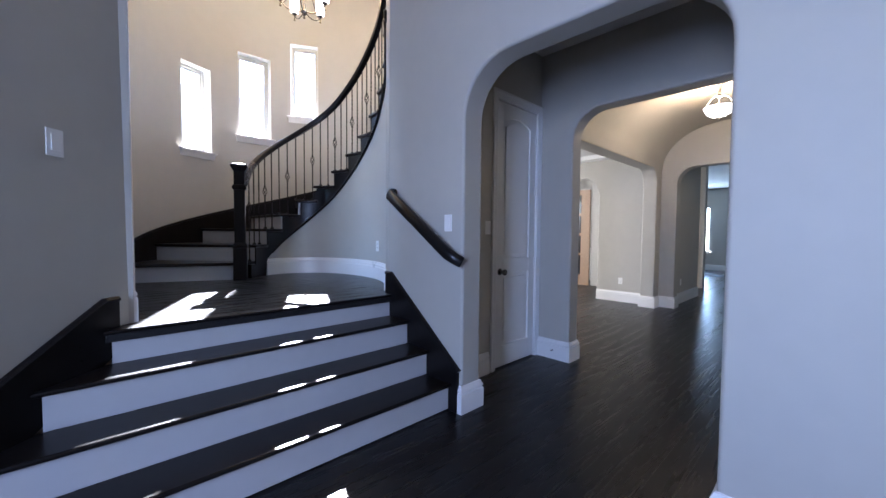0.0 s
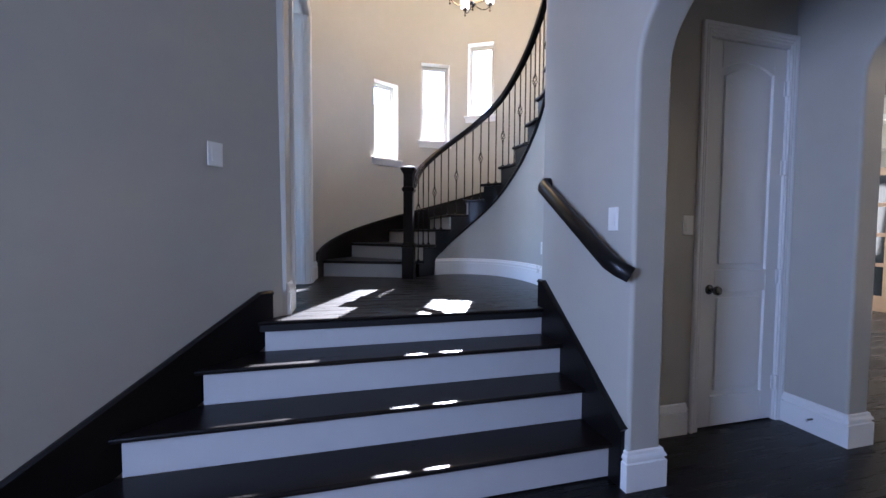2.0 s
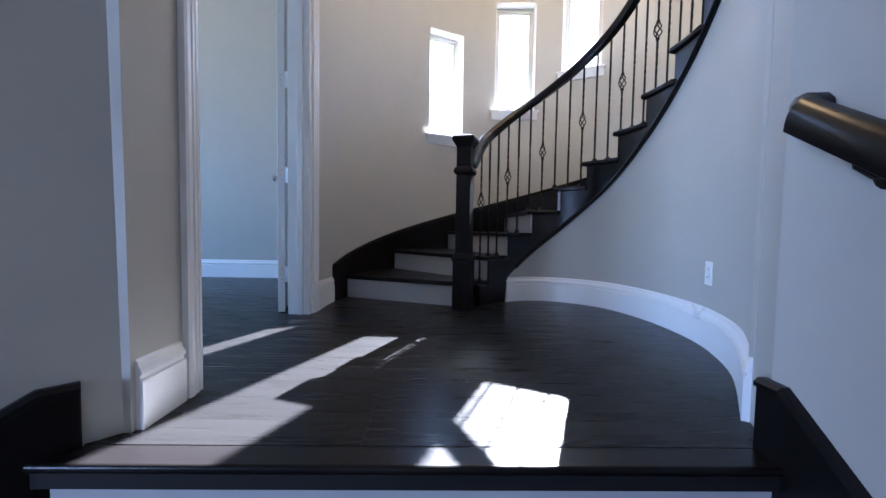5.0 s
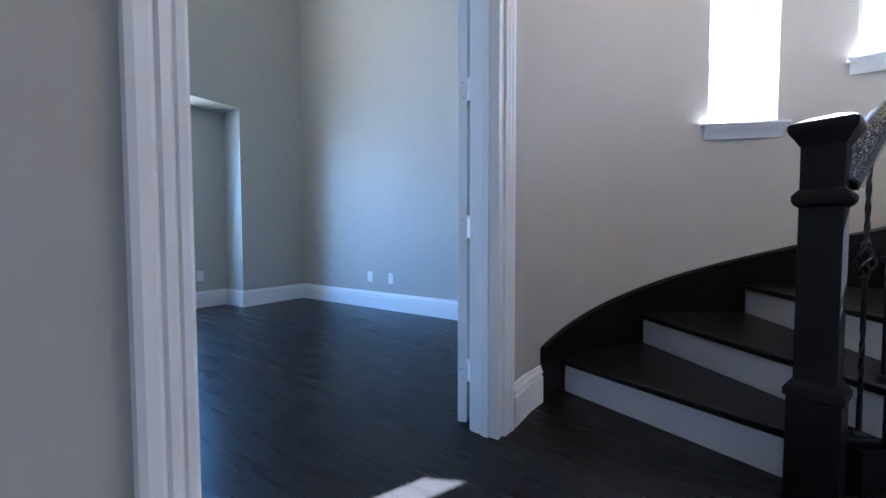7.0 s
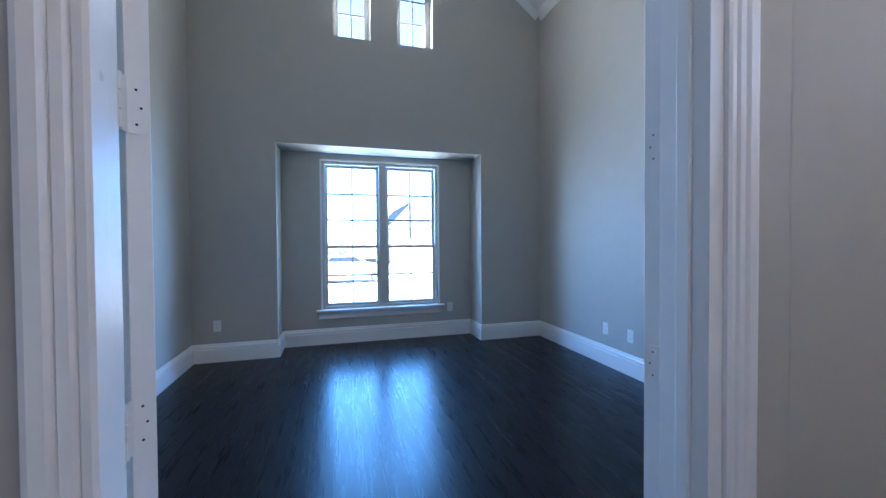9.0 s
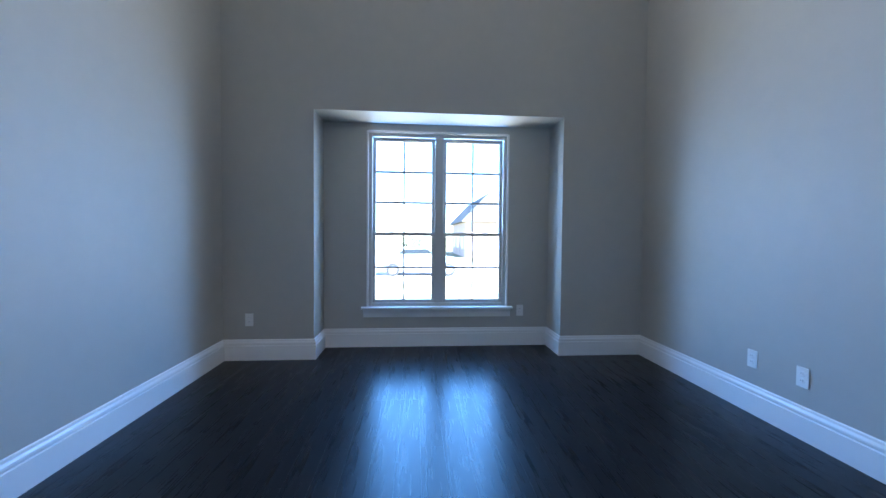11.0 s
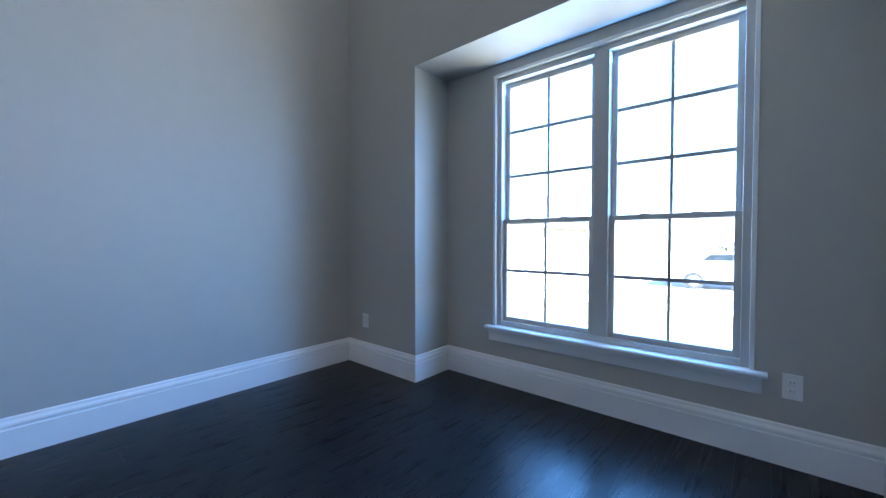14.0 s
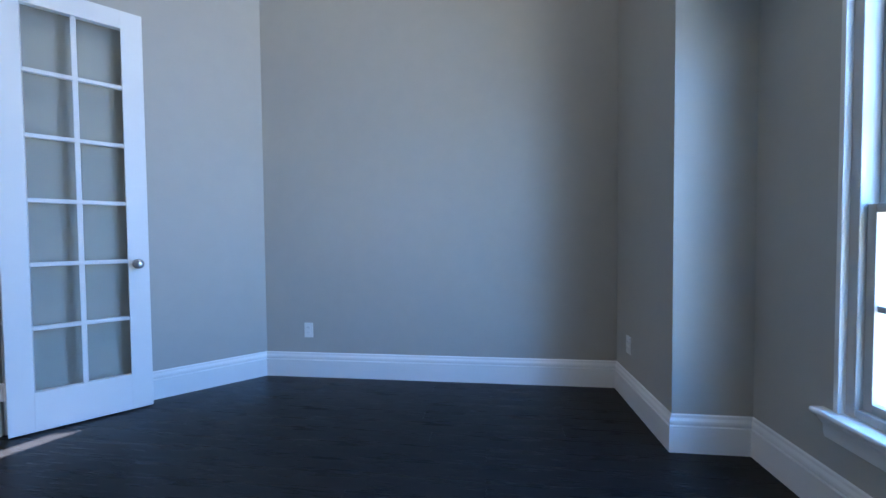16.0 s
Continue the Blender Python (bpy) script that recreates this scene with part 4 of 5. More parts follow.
part("door_stop", bm, TRIM, frame_ob, bevel=0.003)

LW, LH, LT = 0.63, 2.495, 0.042


def knob(name, m, parent, mat):
    bm = bmesh.new()
    lathe(bm, [(0.031, 0), (0.031, 0.004), (0.026, 0.008), (0.011, 0.012), (0.010, 0.028), (0.018, 0.036), (0.026, 0.046), (0.028, 0.056), (0.024, 0.066), (0.012, 0.072)], m, 18)
    return part(name, bm, mat, parent, "round metal knob", smooth=True)


def french_leaf(m, mirror):
    """Local x runs from the hinges to the free edge, y is its thickness, z up."""
    leaf = thing("french_door", m, "white glazed french door leaf with twelve panes, standing open", "door", "study french doors")
    s, top, bot = 0.105, 0.11, 0.23
    bm = bmesh.new()
    for x0, x1, z0, z1 in ((0, s, 0.008, LH), (LW - s, LW, 0.008, LH), (s, LW - s, 0.008, bot), (s, LW - s, LH - top, LH)):
        box(bm, x0, x1, 0, LT, z0, z1)
    part("door_frame", bm, TRIM, leaf, bevel=0.002)
    gx, gz = (LW - 2 * s), (LH - top - bot)
    for r in range(1, 6):
        bm = bmesh.new()
        z = bot + gz * r / 6
        box(bm, s, LW - s, 0.006, LT - 0.006, z - 0.012, z + 0.012)
        part("glazing_bar", bm, TRIM, leaf, bevel=0.004)
    bm = bmesh.new()
    box(bm, s + gx / 2 - 0.012, s + gx / 2 + 0.012, 0.007, LT - 0.007, bot, LH - top)
    part("glazing_bar", bm, TRIM, leaf, bevel=0.004)
    for c in range(2):
        for r in range(6):
            bm = bmesh.new()
            x0, z0 = s + gx / 2 * c, bot + gz * r / 6
            box(bm, x0 + 0.008, x0 + gx / 2 - 0.008, LT / 2 - 0.002, LT / 2 + 0.002, z0 + 0.008, z0 + gz / 6 - 0.008)
            part("pane", bm, CLEAR, leaf).visible_shadow = False
    for side_y, turn in ((0.0, 90), (LT, -90)):
        knob("knob", Matrix.Translation((LW - 0.055, side_y, 0.93)) @ pose(0, 0, 0, turn, 0, 0), leaf, NICKEL)
    for z in (0.25, 0.88, 1.47, 2.2):
        flip = (lambda v: v) if mirror else (lambda v: LT - v)
        bm = bmesh.new()
        for k in range(3):
            a0 = z - 0.05 + k * 0.0335
            lathe(bm, [(0.004, a0), (0.0065, a0 + 0.001), (0.0065, a0 + 0.0315), (0.004, a0 + 0.0325)], Matrix.Translation((-0.02, flip(LT + 0.02), 0)), 10)
        hin = part("hinge", bm, TRIM, leaf, "painted butt hinge", smooth=True)
        bm = bmesh.new()
        # the plate let into the leaf's edge, with round corners, and the short strap to the jamb
        y0, y1, rc = LT * 0.2, LT, 0.014
        out = [(y1, -0.05)] + [(y0 + rc - rc * math.sin(radians(q)), -0.05 + rc - rc * math.cos(radians(q))) for q in (0, 30, 60, 90)]
        out += [(y0 + rc - rc * math.cos(radians(q)), 0.05 - rc + rc * math.sin(radians(q))) for q in (0, 30, 60, 90)] + [(y1, 0.05)]
        prism(bm, [(flip(a), b + z) for a, b in out], -0.0025, -0.0003, plane_x(0.0))
        part("hinge_plate", bm, TRIM, hin)
        bm = bmesh.new()
        pts = [(-0.0005, LT), (-0.021, LT + 0.024), (-0.046, LT + 0.034), (-0.047, LT + 0.031), (-0.023, LT + 0.02), (-0.003, LT - 0.002)]
        pts = [(px, flip(py)) for px, py in pts]
        prism(bm, pts if mirror else pts[::-1], z - 0.05, z + 0.05, ID)
        part("hinge_strap", bm, TRIM, hin)
        for q in (-0.032, 0.0, 0.032):
            bm = bmesh.new()
            lathe(bm, [(0.0026, 0), (0.0024, 0.0006), (0.001, 0.0006)], Matrix.Translation((-0.003, flip(LT * (0.6 if q else 0.42)), z + q)) @ pose(0, 0, 0, 0, -90, 0), 8)
            part("screw", bm, IRON, hin)
    return leaf


# both leaves are swung back into the study
french_leaf(pose(0.202, DW0, UP, 0, 0, 228.5) @ Matrix.Translation((0.024, -LT - 0.006, 0)), True)
french_leaf(pose(0.203, DW1 + 0.002, UP, 0, 0, 109) @ Matrix.Translation((0.024, 0.006, 0)), False)

door = thing("closet_door", pose(2.82, 2.6, 0), "white two-panel closet door, shut", "door")
DWD, DHT = 0.615, 2.395
bm = bmesh.new()
for x0, x1, z0, z1 in ((0, 0.1, 0.01, DHT), (DWD - 0.1, DWD, 0.01, DHT), (0.1, DWD - 0.1, 0.01, 0.2), (0.1, DWD - 0.1, 0.86, 1.0)):
    box(bm, x0, x1, 0, 0.04, z0, z1)
toprail = [(DWD - 0.1, DHT), (0.1, DHT)] + [(0.1 + (DWD - 0.2) * q / 10, DHT - 0.17 + 0.06 * math.sin(math.pi * q / 10)) for q in range(11)]
prism(bm, toprail, -0.04, 0, plane_at(0, 0, 0))
part("stile_frame", bm, TRIM, door, bevel=0.003)
for z0, z1, arch_h in ((0.2, 0.86, 0.0), (1.0, DHT - 0.17, 0.06)):
    for inset, depth in ((0.0, 0.016), (0.035, 0.005)):
        a, b = 0.1 + inset, DWD - 0.1 - inset
        lo, hi = z0 + inset, z1 - inset
        out = [(a, lo), (b, lo)] + ([(b, hi), (a, hi)] if not arch_h else [(b - (b - a) * q / 10, hi + arch_h * math.sin(math.pi * q / 10)) for q in range(11)])
        bm = bmesh.new()
        prism(bm, out, -0.03, -depth, plane_at(0, 0, 0))
        part("panel", bm, TRIM, door, "raised panel", bevel=0.004 if inset else 0.0)
knob("knob", Matrix.Translation((0.06, 0, 0.88)) @ pose(0, 0, 0, 90, 0, 0), door, DARKNICKEL)
for z in (0.25, 0.95, 1.65, 2.15):
    bm = bmesh.new()
    lathe(bm, [(0.004, z - 0.05), (0.0095, z - 0.047), (0.0095, z + 0.047), (0.004, z + 0.05)], Matrix.Translation((DWD + 0.003, -0.016, 0)), 10)
    box(bm, DWD - 0.016, DWD + 0.003, -0.006, 0.002, z - 0.045, z + 0.045)
    part("hinge", bm, TRIM, door, "white painted hinge", smooth=True)
cas = thing("door_frame_closet", ID, "white moulded casing of the closet door", "door frame", kind="structure")
bm = bmesh.new()
sweep(bm, [(2.805, 0), (2.805, 2.42), (3.445, 2.42), (3.445, 0)], [(o * 0.6, h * 0.8) for o, h in CASING], plane_at(0, 2.59, 0))
part("casing", bm, TRIM, cas)
bm = bmesh.new()
for x0, x1, z1 in ((2.8, 2.816, 2.425), (3.437, 3.45, 2.425)):
    box(bm, x0, x1, 2.588, 2.70, 0, z1)
box(bm, 2.816, 3.437, 2.588, 2.70, 2.40, 2.425)
part("jamb", bm, TRIM, cas)
bm = bmesh.new()
box(bm, 2.75, 3.5, 2.705, 2.715, 0, 2.5)
structure("closet_back", bm, PAINT, "plain wall behind the closet door", "wall")

# ---- floors ----


def planks(name, rows, z, label, width=0.127, seed=1):
    """Oak boards along x. rows: (y, x0, x1). Boards are parts; they share meshes by length."""
    rnd = random.Random(seed)
    base = thing(name, ID, label, "floor", kind="structure")
    cache = {}

    def board(length):
        key = round(length, 2)
        if key not in cache:
            bm = bmesh.new()
            box(bm, 0, key - 0.0005, 0, width - 0.0005, -0.02, 0)
            cache[key] = mesh_of("plank", bm, PLANK)
        return cache[key]
    for y, x0, x1 in rows:
        x = x0
        first = True
        while x < x1 - 0.02:
            l = rnd.choice((0.5, 0.9, 1.3)) if first else rnd.choice((1.1, 1.4, 1.7, 2.0))
            first = False
            if x + l > x1 - 0.35:
                l = round(x1 - x, 2)
            ob = new("plank", board(l))
            ob.parent = base
            ob.location = (x, y, z)
            x += round(l, 2)
    return base


def joined_planks(name, rows, z, label, width=0.127, seed=2):
    rnd = random.Random(seed)
    bm = bmesh.new()
    for y, x0, x1 in rows:
        x = x0
        while x < x1 - 0.02:
            l = min(rnd.choice((0.9, 1.3, 1.7, 2.0)), x1 - x)
            d = rnd.random() * 0.0002
            box(bm, x, x + l - 0.0015, y, y + width - 0.0015, z - 0.02, z - d)
            x += l
    return tagged(part(name, bm, PLANK), label, "floor", kind="stuff")


W = 0.127
rows = []
y = 3.09 - 6 * W
while y < SN:
    x1 = 0.24 if y > 3.05 else (y + W) - 2.96
    x0 = SX if not (NY0 - W < y < NY1) else NX
    if 3.05 < y < 4.72:
        x1 = 2.62 if y > 3.2 else 2.1
    elif y >= 4.72:
        x1 = 0.24 if y > 5.15 else 2.62
    rows.append((y, x0, x1))
    y += W
planks("floor_upper", rows, UP, "ebony stained oak plank floor of landing and study", seed=4)
planks("floor_foyer", [(0.1 + W * i, left_at(0.1 + W * i) + 0.02 - 0.3 if i > 3 else -1.9, 3.6) for i in range(20)], 0.0, "ebony stained oak plank floor of the foyer", seed=5)
joined_planks("floor_foyer_rest", [(0.1 - W * (i + 1), -1.9, 3.6) for i in range(24)], 0.0, "ebony stained oak boards near the entrance")
joined_planks("floor_rooms", [(0.2 + W * i, 3.6, 16.4) for i in range(57)], 0.0, "ebony stained oak boards of gallery and rooms beyond")
bm = bmesh.new()
prism(bm, [(0.25, 3.01), (3.44, 3.01), (3.44, 6.4), (SX - 0.4, 6.4), (SX - 0.4, 2.2), (-0.7, 2.2), (0.1, 2.98)], UP - 0.06, UP - 0.021)
structure("subfloor_upper", bm, SUBFLOOR, "dark subfloor below the boards", "floor")
bm = bmesh.new()
box(bm, -2.1, 16.6, -3.0, 7.6, -0.1, -0.021)
structure("subfloor_lower", bm, SUBFLOOR, "dark subfloor below the boards", "floor")

# ---- switch plates and outlets ----


def plate(kind, m, label):
    """Local x to the side, z up, -y out of the wall."""
    ob = thing(kind, m, label, "light switch" if kind == "light_switch" else "power outlet")
    bm = bmesh.new()
    box(bm, -0.036, 0.036, -0.006, 0.0, -0.058, 0.058)
    part("plate", bm, PLASTIC, ob, bevel=0.003)
    if kind == "light_switch":
        bm = bmesh.new()
        prism(bm, [(-0.0055, -0.034), (-0.011, -0.034), (-0.0075, 0.034), (-0.0055, 0.034)], -0.017, 0.017, Matrix(((0, 0, 1, 0), (1, 0, 0, 0), (0, 1, 0, 0), (0, 0, 0, 1))))
        part("rocker", bm, PLASTIC, ob)
    else:
        for z in (-0.02, 0.02):
            bm = bmesh.new()
            lathe(bm, [(0.0165, 0), (0.0165, 0.0025), (0.014, 0.003)], Matrix.Translation((0, -0.006, z)) @ pose(0, 0, 0, 90, 0, 0), 14)
            sock = part("socket", bm, PLASTIC, ob, smooth=True)
            bm = bmesh.new()
            for x in (-0.006, 0.006):
                box(bm, x - 0.001, x + 0.001, -0.0095, -0.009, z - 0.002, z + 0.006)
            part("slot", bm, RUBBER, sock)
    return ob


plate("light_switch", pose(0.087, 2.826, 1.595, 0, 0, 45), "white rocker light switch on the slanting wall")
plate("light_switch", pose(RT, 2.37, 1.295, 0, 0, -90), "white rocker light switch beside the archway")
plate("light_switch", pose(2.69, 2.59, 1.275), "white rocker light switch beside the closet door")
plate("power_outlet", pose(-2.11, SN, 1.078), "white power outlet above the study baseboard")
plate("power_outlet", pose(-1.786, SN, 1.075), "white power outlet above the study baseboard")
plate("power_outlet", pose(-1.047, SS, 1.085, 0, 0, 180), "white power outlet on the plain study wall")
plate("power_outlet", pose(SX, 2.573, 1.09, 0, 0, 90), "white power outlet beside the window niche")
plate("power_outlet", pose(NX, 5.19, 1.088, 0, 0, 90), "white power outlet beside the study window")
plate("power_outlet", pose(7.3, 3.24, 0.38, 0, 0, -90), "white power outlet on the dining room wall")
plate("power_outlet", pose(8.0, 2.45, 0.38), "white power outlet on the passage wall")
sc = 2.14
hd = math.degrees(math.atan2(*(inner(sc + 0.05) - inner(sc - 0.05)).yx))
plate("power_outlet", pose(inner(sc).x, inner(sc).y, 1.08, 0, 0, hd), "white power outlet on the curved wall")
stop = thing("door_stop", pose(3.5, 2.40, 0.09), "small spring door stop on the baseboard", "door stop")
bm = bmesh.new()
tube(bm, [(-0.016, 0, 0), (-0.07, 0, 0)], ring_profile(0.006, 8))
part("spring", bm, DARKNICKEL, stop, smooth=True)
bm = bmesh.new()
tube(bm, [(-0.07, 0, 0), (-0.085, 0, 0)], ring_profile(0.008, 8))
part("tip", bm, PLASTIC, stop, smooth=True)

# ---- lamps ----
CH = Vector((2.05, 4.80, 3.685))
chand = thing("chandelier", pose(*CH), "pewter chandelier with lit frosted glass shades", "chandelier")
bm = bmesh.new()
lathe(bm, [(0.004, -0.03), (0.014, -0.02), (0.008, 0.0), (0.02, 0.02), (0.034, 0.04), (0.034, 0.055), (0.016, 0.075), (0.012, 0.15), (0.022, 0.2), (0.013, 0.26), (0.012, 0.62), (0.03, 0.66), (0.008, 0.70)], ID, 16)
part("stem", bm, DARKNICKEL, chand, smooth=True)
bm = bmesh.new()
tube(bm, [(0, 0, 0.69), (0, 0, HIGH - CH.z - 0.04)], ring_profile(0.007, 8))
part("rod", bm, DARKNICKEL, chand, smooth=True)
bm = bmesh.new()
lathe(bm, [(0.012, HIGH - CH.z - 0.05), (0.06, HIGH - CH.z - 0.02), (0.065, HIGH - CH.z)], ID, 18)
part("canopy", bm, DARKNICKEL, chand, smooth=True)
for q in range(5):
    a = radians(72 * q + 20)
    c, sn = math.cos(a), math.sin(a)
    bm = bmesh.new()
    path = [(0.02, 0.05), (0.07, 0.03), (0.13, 0.025), (0.19, 0.045), (0.235, 0.085), (0.25, 0.12)]
    tube(bm, [(r * c, r * sn, h) for r, h in path], ring_profile(0.006, 8), Vector((-sn, c, 0)))
    tube(bm, [(r * c, r * sn, h) for r, h in ((0.015, 0.6), (0.06, 0.45), (0.11, 0.28), (0.17, 0.15), (0.22, 0.09))], ring_profile(0.004, 6), Vector((-sn, c, 0)))
    arm = part("arm", bm, DARKNICKEL, chand, smooth=True)
    at = Matrix.Translation((0.25 * c, 0.25 * sn, 0))
    bm = bmesh.new()
    lathe(bm, [(0.003, 0.04), (0.012, 0.05), (0.006, 0.065), (0.008, 0.1), (0.028, 0.118), (0.03, 0.126), (0.01, 0.13)], at, 14)
    part("cup", bm, DARKNICKEL, arm, smooth=True)
    bm = bmesh.new()
    lathe(bm, [(0.03, 0.127), (0.046, 0.14), (0.05, 0.17), (0.05, 0.29), (0.046, 0.292), (0.044, 0.17), (0.02, 0.14)], at, 18)
    part("shade", bm, SHADE, arm, "lit frosted glass cylinder", smooth=True)
lamp("chandelier_light", "POINT", pose(CH.x, CH.y, CH.z + 0.40), 1.8, (1.0, 0.63, 0.26), 0.22)

LX, LY, LZ = 5.5, 1.5, 2.99
cl = thing("ceiling_light", pose(LX, LY, LZ), "semi-flush ceiling light with a lit glass bowl", "ceiling light")
bm = bmesh.new()
lathe(bm, [(0.065, 0), (0.06, -0.02), (0.02, -0.03), (0.016, -0.16), (0.03, -0.17), (0.01, -0.18)], ID, 20)
part("canopy", bm, NICKEL, cl, smooth=True)
bm = bmesh.new()
lathe(bm, [(0.02, -0.40), (0.08, -0.388), (0.125, -0.35), (0.15, -0.30), (0.155, -0.29), (0.149, -0.29), (0.118, -0.345), (0.07, -0.378), (0.02, -0.39)], ID, 28)
part("bowl", bm, SHADE, cl, "lit frosted glass bowl", smooth=True)
for q in range(3):
    a = radians(120 * q + 15)
    bm = bmesh.new()
    tube(bm, [(q0 * math.cos(a), q0 * math.sin(a), q1) for q0, q1 in ((0.02, -0.15), (0.09, -0.19), (0.158, -0.29), (0.13, -0.352), (0.08, -0.396), (0.01, -0.408))], ring_profile(0.005, 6), Vector((-math.sin(a), math.cos(a), 0)))
    part("strap", bm, NICKEL, cl, smooth=True)
bm = bmesh.new()
lathe(bm, [(0.004, -0.43), (0.012, -0.42), (0.015, -0.405), (0.01, -0.395)], ID, 12)
part("finial", bm, NICKEL, cl, smooth=True)
lamp("gallery_light", "POINT", pose(LX, LY, LZ - 0.24), 2.0, (1.0, 0.77, 0.5), 0.1)

# ---- kitchen glimpsed beyond the dining room ----
bm = bmesh.new()
box(bm, 9.0, 9.3, 4.25, 4.6, 0, 2.9)
structure("wall_kitchen_pier", bm, PAINT, "greige pier beside the kitchen", "wall", bevel=0.02)
bm = bmesh.new()
box(bm, 10.6, 10.8, 2.65, 7.4, 0, 2.9)
structure("wall_kitchen", bm, PAINT, "greige painted kitchen wall", "wall")
cab = thing("wall_cabinet", pose(10.28, 4.3, 1.45), "cream painted kitchen wall cabinet", "cabinet")
bm = bmesh.new()
box(bm, 0, 0.31, -0.5, 0.5, 0, 0.8)
part("body", bm, CABINET, cab, bevel=0.003)
for y0 in (-0.495, 0.005):
    bm = bmesh.new()
    box(bm, -0.02, 0.0, y0, y0 + 0.49, 0.005, 0.795)
    part("door", bm, CABINET, cab, bevel=0.004)
cab = thing("base_cabinet", pose(10.0, 4.3, 0), "cream painted kitchen base cabinet", "cabinet")
bm = bmesh.new()
box(bm, 0, 0.59, -0.9, 0.9, 0.1, 0.88)
box(bm, 0.06, 0.59, -0.9, 0.9, 0.0, 0.1)
part("body", bm, CABINET, cab, bevel=0.003)
for y0 in (-0.895, -0.295, 0.305):
    bm = bmesh.new()
    box(bm, -0.02, 0.0, y0, y0 + 0.59, 0.12, 0.86)
    part("door", bm, CABINET, cab, bevel=0.004)
bm = bmesh.new()
box(bm, 9.95, 10.6, 3.38, 5.22, 0.88, 0.92)
tagged(part("worktop", bm, STONE, bevel=0.006), "pale granite worktop on the base cabinet", "worktop")
pd = thing("pantry_door", pose(9.0, 4.62, 0, 0, 0, 90), "tall glazed brown pantry door standing ajar", "door")
bm = bmesh.new()
for x0, x1, z0, z1 in ((0, 0.22, 0, 2.3), (0.46, 0.7, 0, 2.3), (0.22, 0.46, 0, 0.25), (0.22, 0.46, 0.72, 0.78), (0.22, 0.46, 1.2, 1.26), (0.22, 0.46, 1.68, 1.74), (0.22, 0.46, 2.18, 2.3)):
    box(bm, x0, x1, 0, 0.04, z0, z1)
part("door_frame", bm, TAN, pd, bevel=0.003)
bm = bmesh.new()
box(bm, 0.22, 0.46, 0.018, 0.022, 0.25, 2.18)
part("pane", bm, DARKGLASS, pd, "dark glazing")

# ---- outside ----
bm = bmesh.new()
bmesh.ops.create_grid(bm, x_segments=2, y_segments=2, size=900, matrix=pose(0, 0, -0.12))
structure("ground", bm, LAWN, "dry lawn reaching into the distance", "ground")
bm = bmesh.new()
box(bm, -23.5, -16.0, -120, 120, -0.2, -0.10)
structure("road", bm, CONCRETE, "pale concrete residential street", "road")
for nm, x in (("kerb_near", -15.85), ("kerb_far", -23.65)):
    bm = bmesh.new()
    box(bm, x - 0.15, x + 0.15, -120, 120, -0.2, 0.0)
    structure(nm, bm, CONCRETE, "pale concrete kerb along the street", "kerb", bevel=0.03)
bm = bmesh.new()
box(bm, -14.0, -12.6, -120, 120, -0.2, -0.09)
structure("pavement", bm, CONCRETE, "pale concrete pavement beside the street", "pavement")


def car(m):
    ob = thing("car", m, "silver sedan parked at the kerb", "car")
    prof = [(-2.2, 0.45), (-2.25, 0.7), (-2.15, 0.92), (-1.5, 0.98), (-0.95, 1.38), (0.35, 1.42), (1.05, 0.98), (2.0, 0.84), (2.22, 0.68), (2.24, 0.42), (1.9, 0.25), (-1.9, 0.25)]
    bm = bmesh.new()
    prism(bm, prof, -0.86, 0.86, Matrix(((1, 0, 0, 0), (0, 0, 1, 0), (0, 1, 0, 0), (0, 0, 0, 1))))
    for v in bm.verts:
        if v.co.z > 1.1:
            v.co.y *= 0.78
    part("body", bm, CARPAINT, ob, bevel=0.06)
    for sg in (-1, 1):
        bm = bmesh.new()
        prism(bm, [(-1.25, 1.0), (-0.85, 1.32), (0.3, 1.35), (0.85, 1.0)], -0.01, 0.01, Matrix(((1, 0, 0, 0), (0, 0, 1, sg * 0.80), (0, 1, 0, 0), (0, 0, 0, 1))))
        part("side_window", bm, DARKGLASS, ob)
    for x in (-1.35, 1.4):
        for sg in (-1, 1):
            bm = bmesh.new()
            lathe(bm, [(0.2, -0.1), (0.31, -0.1), (0.33, -0.07), (0.33, 0.07), (0.31, 0.1), (0.2, 0.1)], Matrix.Translation((x, sg * 0.80, 0.33)) @ pose(0, 0, 0, 90, 0, 0), 22)
            wh = part("wheel", bm, RUBBER, ob, "black tyre", smooth=True)
            bm = bmesh.new()
            lathe(bm, [(0.03, -0.112), (0.19, -0.105), (0.205, -0.09), (0.205, 0.09), (0.19, 0.105), (0.03, 0.112)], Matrix.Translation((x, sg * 0.80, 0.33)) @ pose(0, 0, 0, 90, 0, 0), 16)
            part("rim", bm, NICKEL, wh, smooth=True)
    return ob


car(pose(-19.2, 4.4, -0.10, 0, 0, 90))


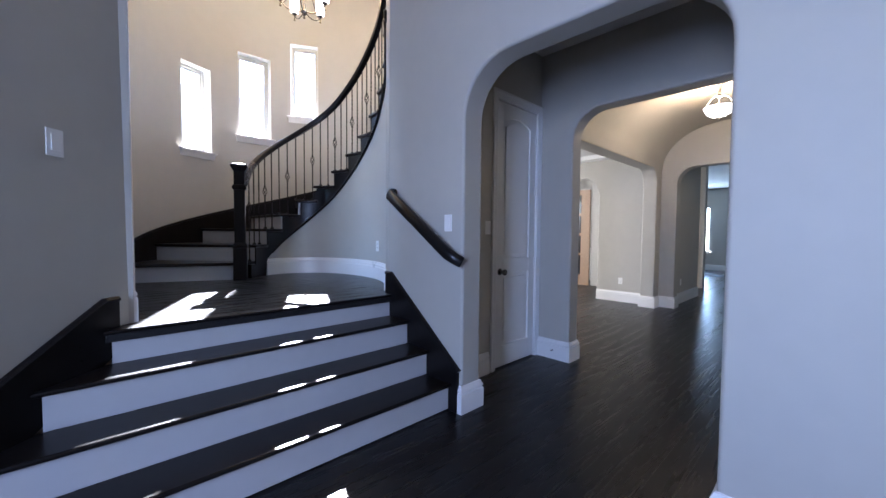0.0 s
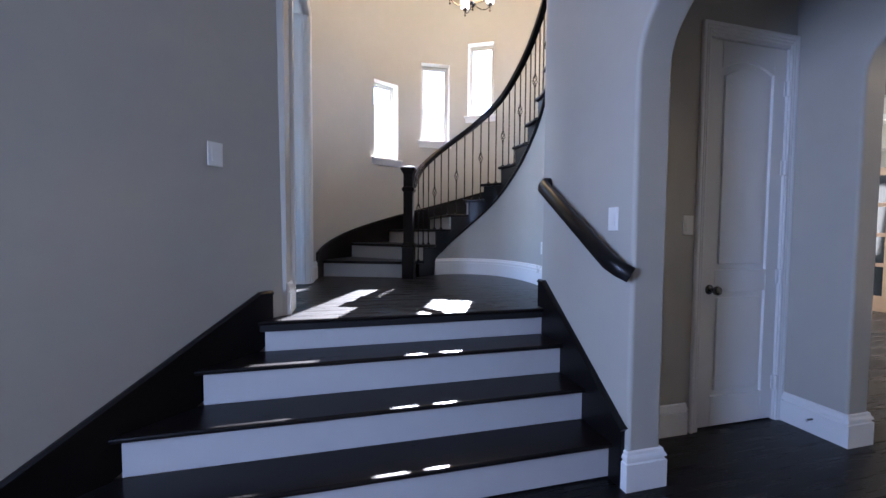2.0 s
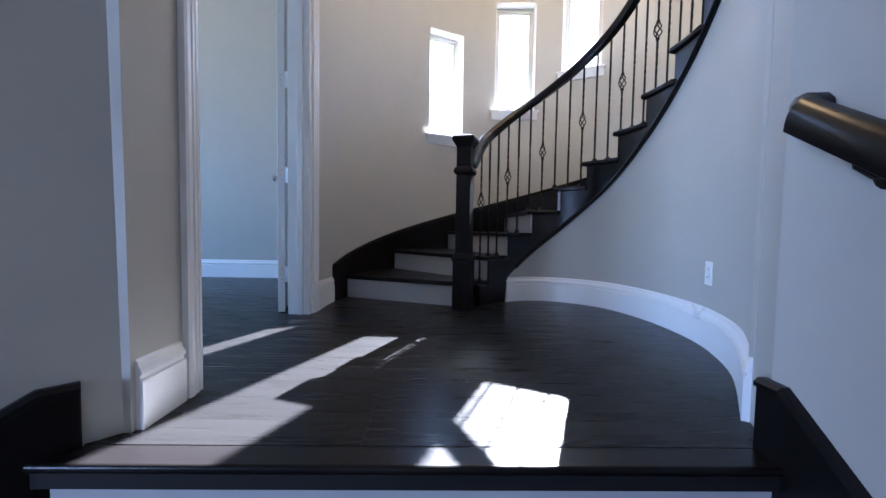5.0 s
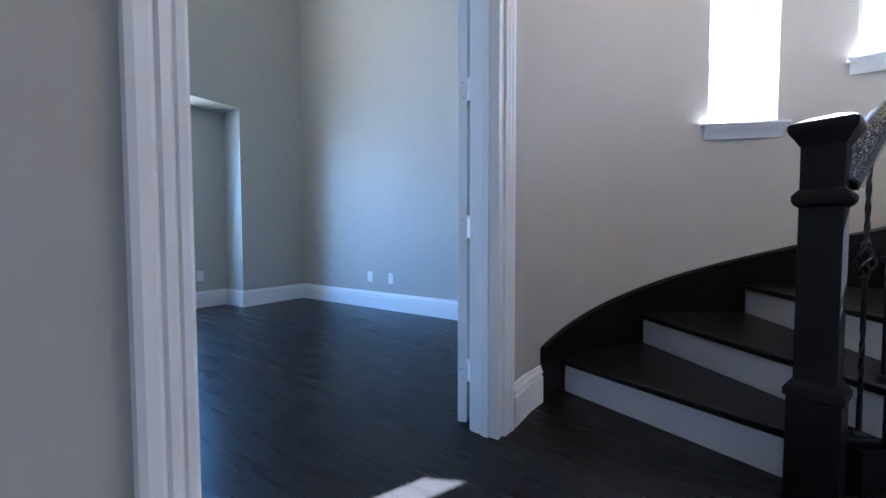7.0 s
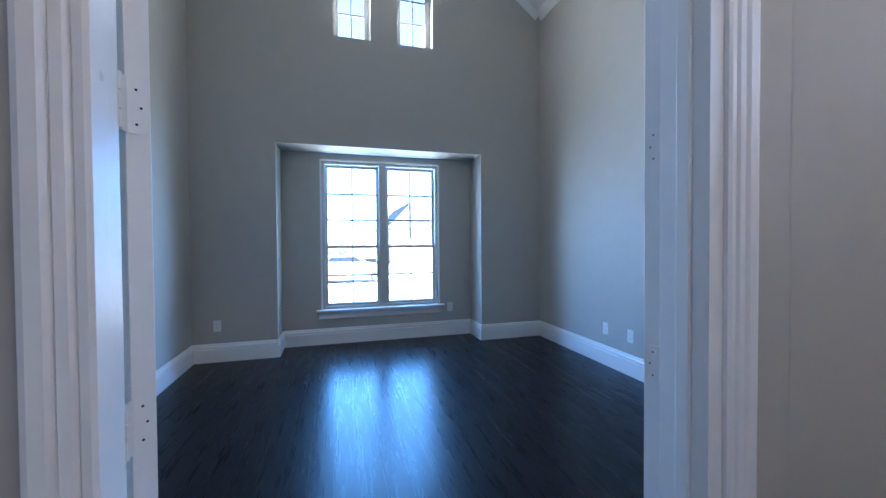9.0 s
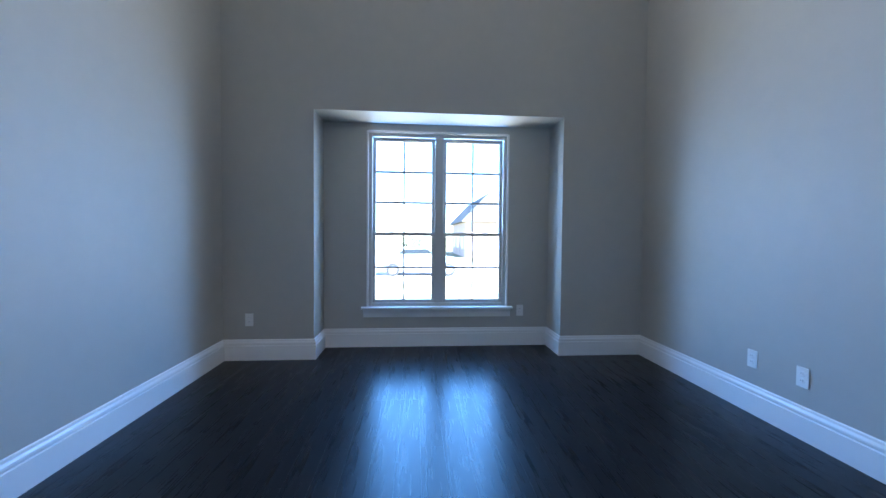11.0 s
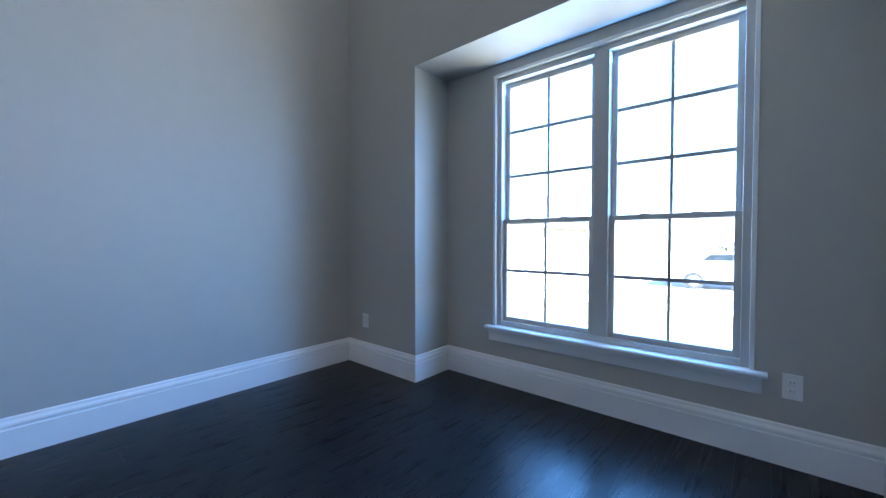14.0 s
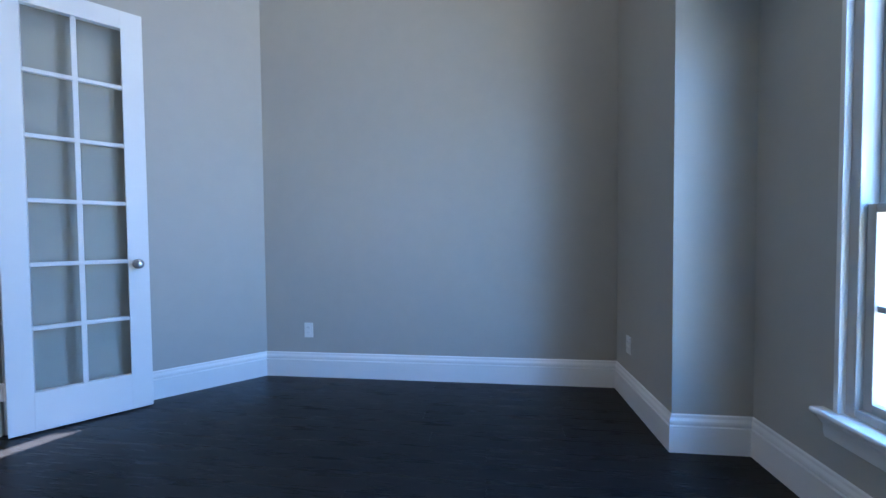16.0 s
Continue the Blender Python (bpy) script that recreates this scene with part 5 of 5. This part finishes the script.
def house(name, m, w, d, h, ridge, label):
    ob = thing(name, m, label, "house")
    bm = bmesh.new()
    box(bm, -w / 2, w / 2, -d / 2, d / 2, 0, h)
    part("wall", bm, BRICK, ob)
    bm = bmesh.new()
    prism(bm, [(-d / 2 - 0.5, h - 0.1), (d / 2 + 0.5, h - 0.1), (0, ridge)], -w / 2 - 0.5, w / 2 + 0.5, Matrix(((0, 0, 1, 0), (1, 0, 0, 0), (0, 1, 0, 0), (0, 0, 0, 1))))
    part("roof", bm, ROOFING, ob, "grey shingle roof")
    for x in (-w * 0.3, 0.0, w * 0.3):
        bm = bmesh.new()
        for a, b, c, e in ((-0.6, -0.5, 0.8, 2.3), (0.5, 0.6, 0.8, 2.3), (-0.5, 0.5, 0.8, 0.9), (-0.5, 0.5, 2.2, 2.3)):
            box(bm, x + a, x + b, -d / 2 - 0.06, -d / 2, c, e)
        wn = part("window", bm, VINYL, ob)
        bm = bmesh.new()
        box(bm, x - 0.5, x + 0.5, -d / 2 - 0.03, -d / 2 - 0.004, 0.9, 2.2)
        part("pane", bm, NICKEL, wn)
    return ob


house("house", pose(-41, 11.0, -0.12), 12, 4.2, 3.5, 6.1, "pale brick house with a grey gable roof across the street")
house("house", pose(-43, -19, -0.12, 0, 0, 90), 15, 10, 3.2, 7.0, "pale brick house with a grey gable roof across the street")
house("house", pose(4, 14.0, -0.12), 15, 7.4, 2.6, 5.68, "pale brick neighbouring house with a grey gable roof")



def shrub(at, height, spread, seed):
    """Forked stems with a loose crown of single leaves."""
    rnd = random.Random(seed)
    ob = thing("shrub", at, "sparse green garden shrub growing in the lawn", "shrub", "front garden shrubs")
    tips = []
    bm = bmesh.new()
    for k in range(7):
        a = 2 * math.pi * k / 7 + rnd.uniform(-0.3, 0.3)
        lean = spread * rnd.uniform(0.35, 0.9)
        pts = [Vector((lean * f ** 1.4 * math.cos(a), lean * f ** 1.4 * math.sin(a), height * rnd.uniform(0.92, 1.0) * f)) for f in (0.0, 0.3, 0.55, 0.8)]
        tube(bm, pts, ring_profile(0.014, 5))
        tips += pts[1:]
    part("stems", bm, BARK, ob)
    bm = bmesh.new()
    for k in range(620):
        tip = rnd.choice(tips)
        p = tip + Vector((rnd.gauss(0, 0.16 * spread), rnd.gauss(0, 0.16 * spread), rnd.gauss(0.02, 0.12 * height)))
        p.z = max(p.z, 0.05)
        m = Matrix.Translation(p) @ Euler((rnd.uniform(0, 6.3), rnd.uniform(0, 6.3), rnd.uniform(0, 6.3))).to_matrix().to_4x4()
        l, w = rnd.uniform(0.05, 0.09) * height, rnd.uniform(0.02, 0.035) * height
        v = [bm.verts.new(m @ Vector(q)) for q in ((-l, 0, 0), (0, -w, 0.008), (l, 0, 0), (0, w, 0.008))]
        bm.faces.new(v[:3])
        bm.faces.new((v[0], v[2], v[3]))
    part("leaves", bm, LEAF, ob, "small green leaves")
    return ob


shrub(pose(-9.0, -1.1, -0.12), 1.3, 0.75, 3)
shrub(pose(-26.0, 4.1, -0.12), 1.9, 1.1, 5)

mat = thing("floor_mat", pose(14.2, 3.3, 0.0), "dark woven mat on the wood floor", "mat")
bm = bmesh.new()
box(bm, -0.35, 0.35, -0.5, 0.5, 0.0, 0.012)
part("pad", bm, RUBBER, mat, bevel=0.005)
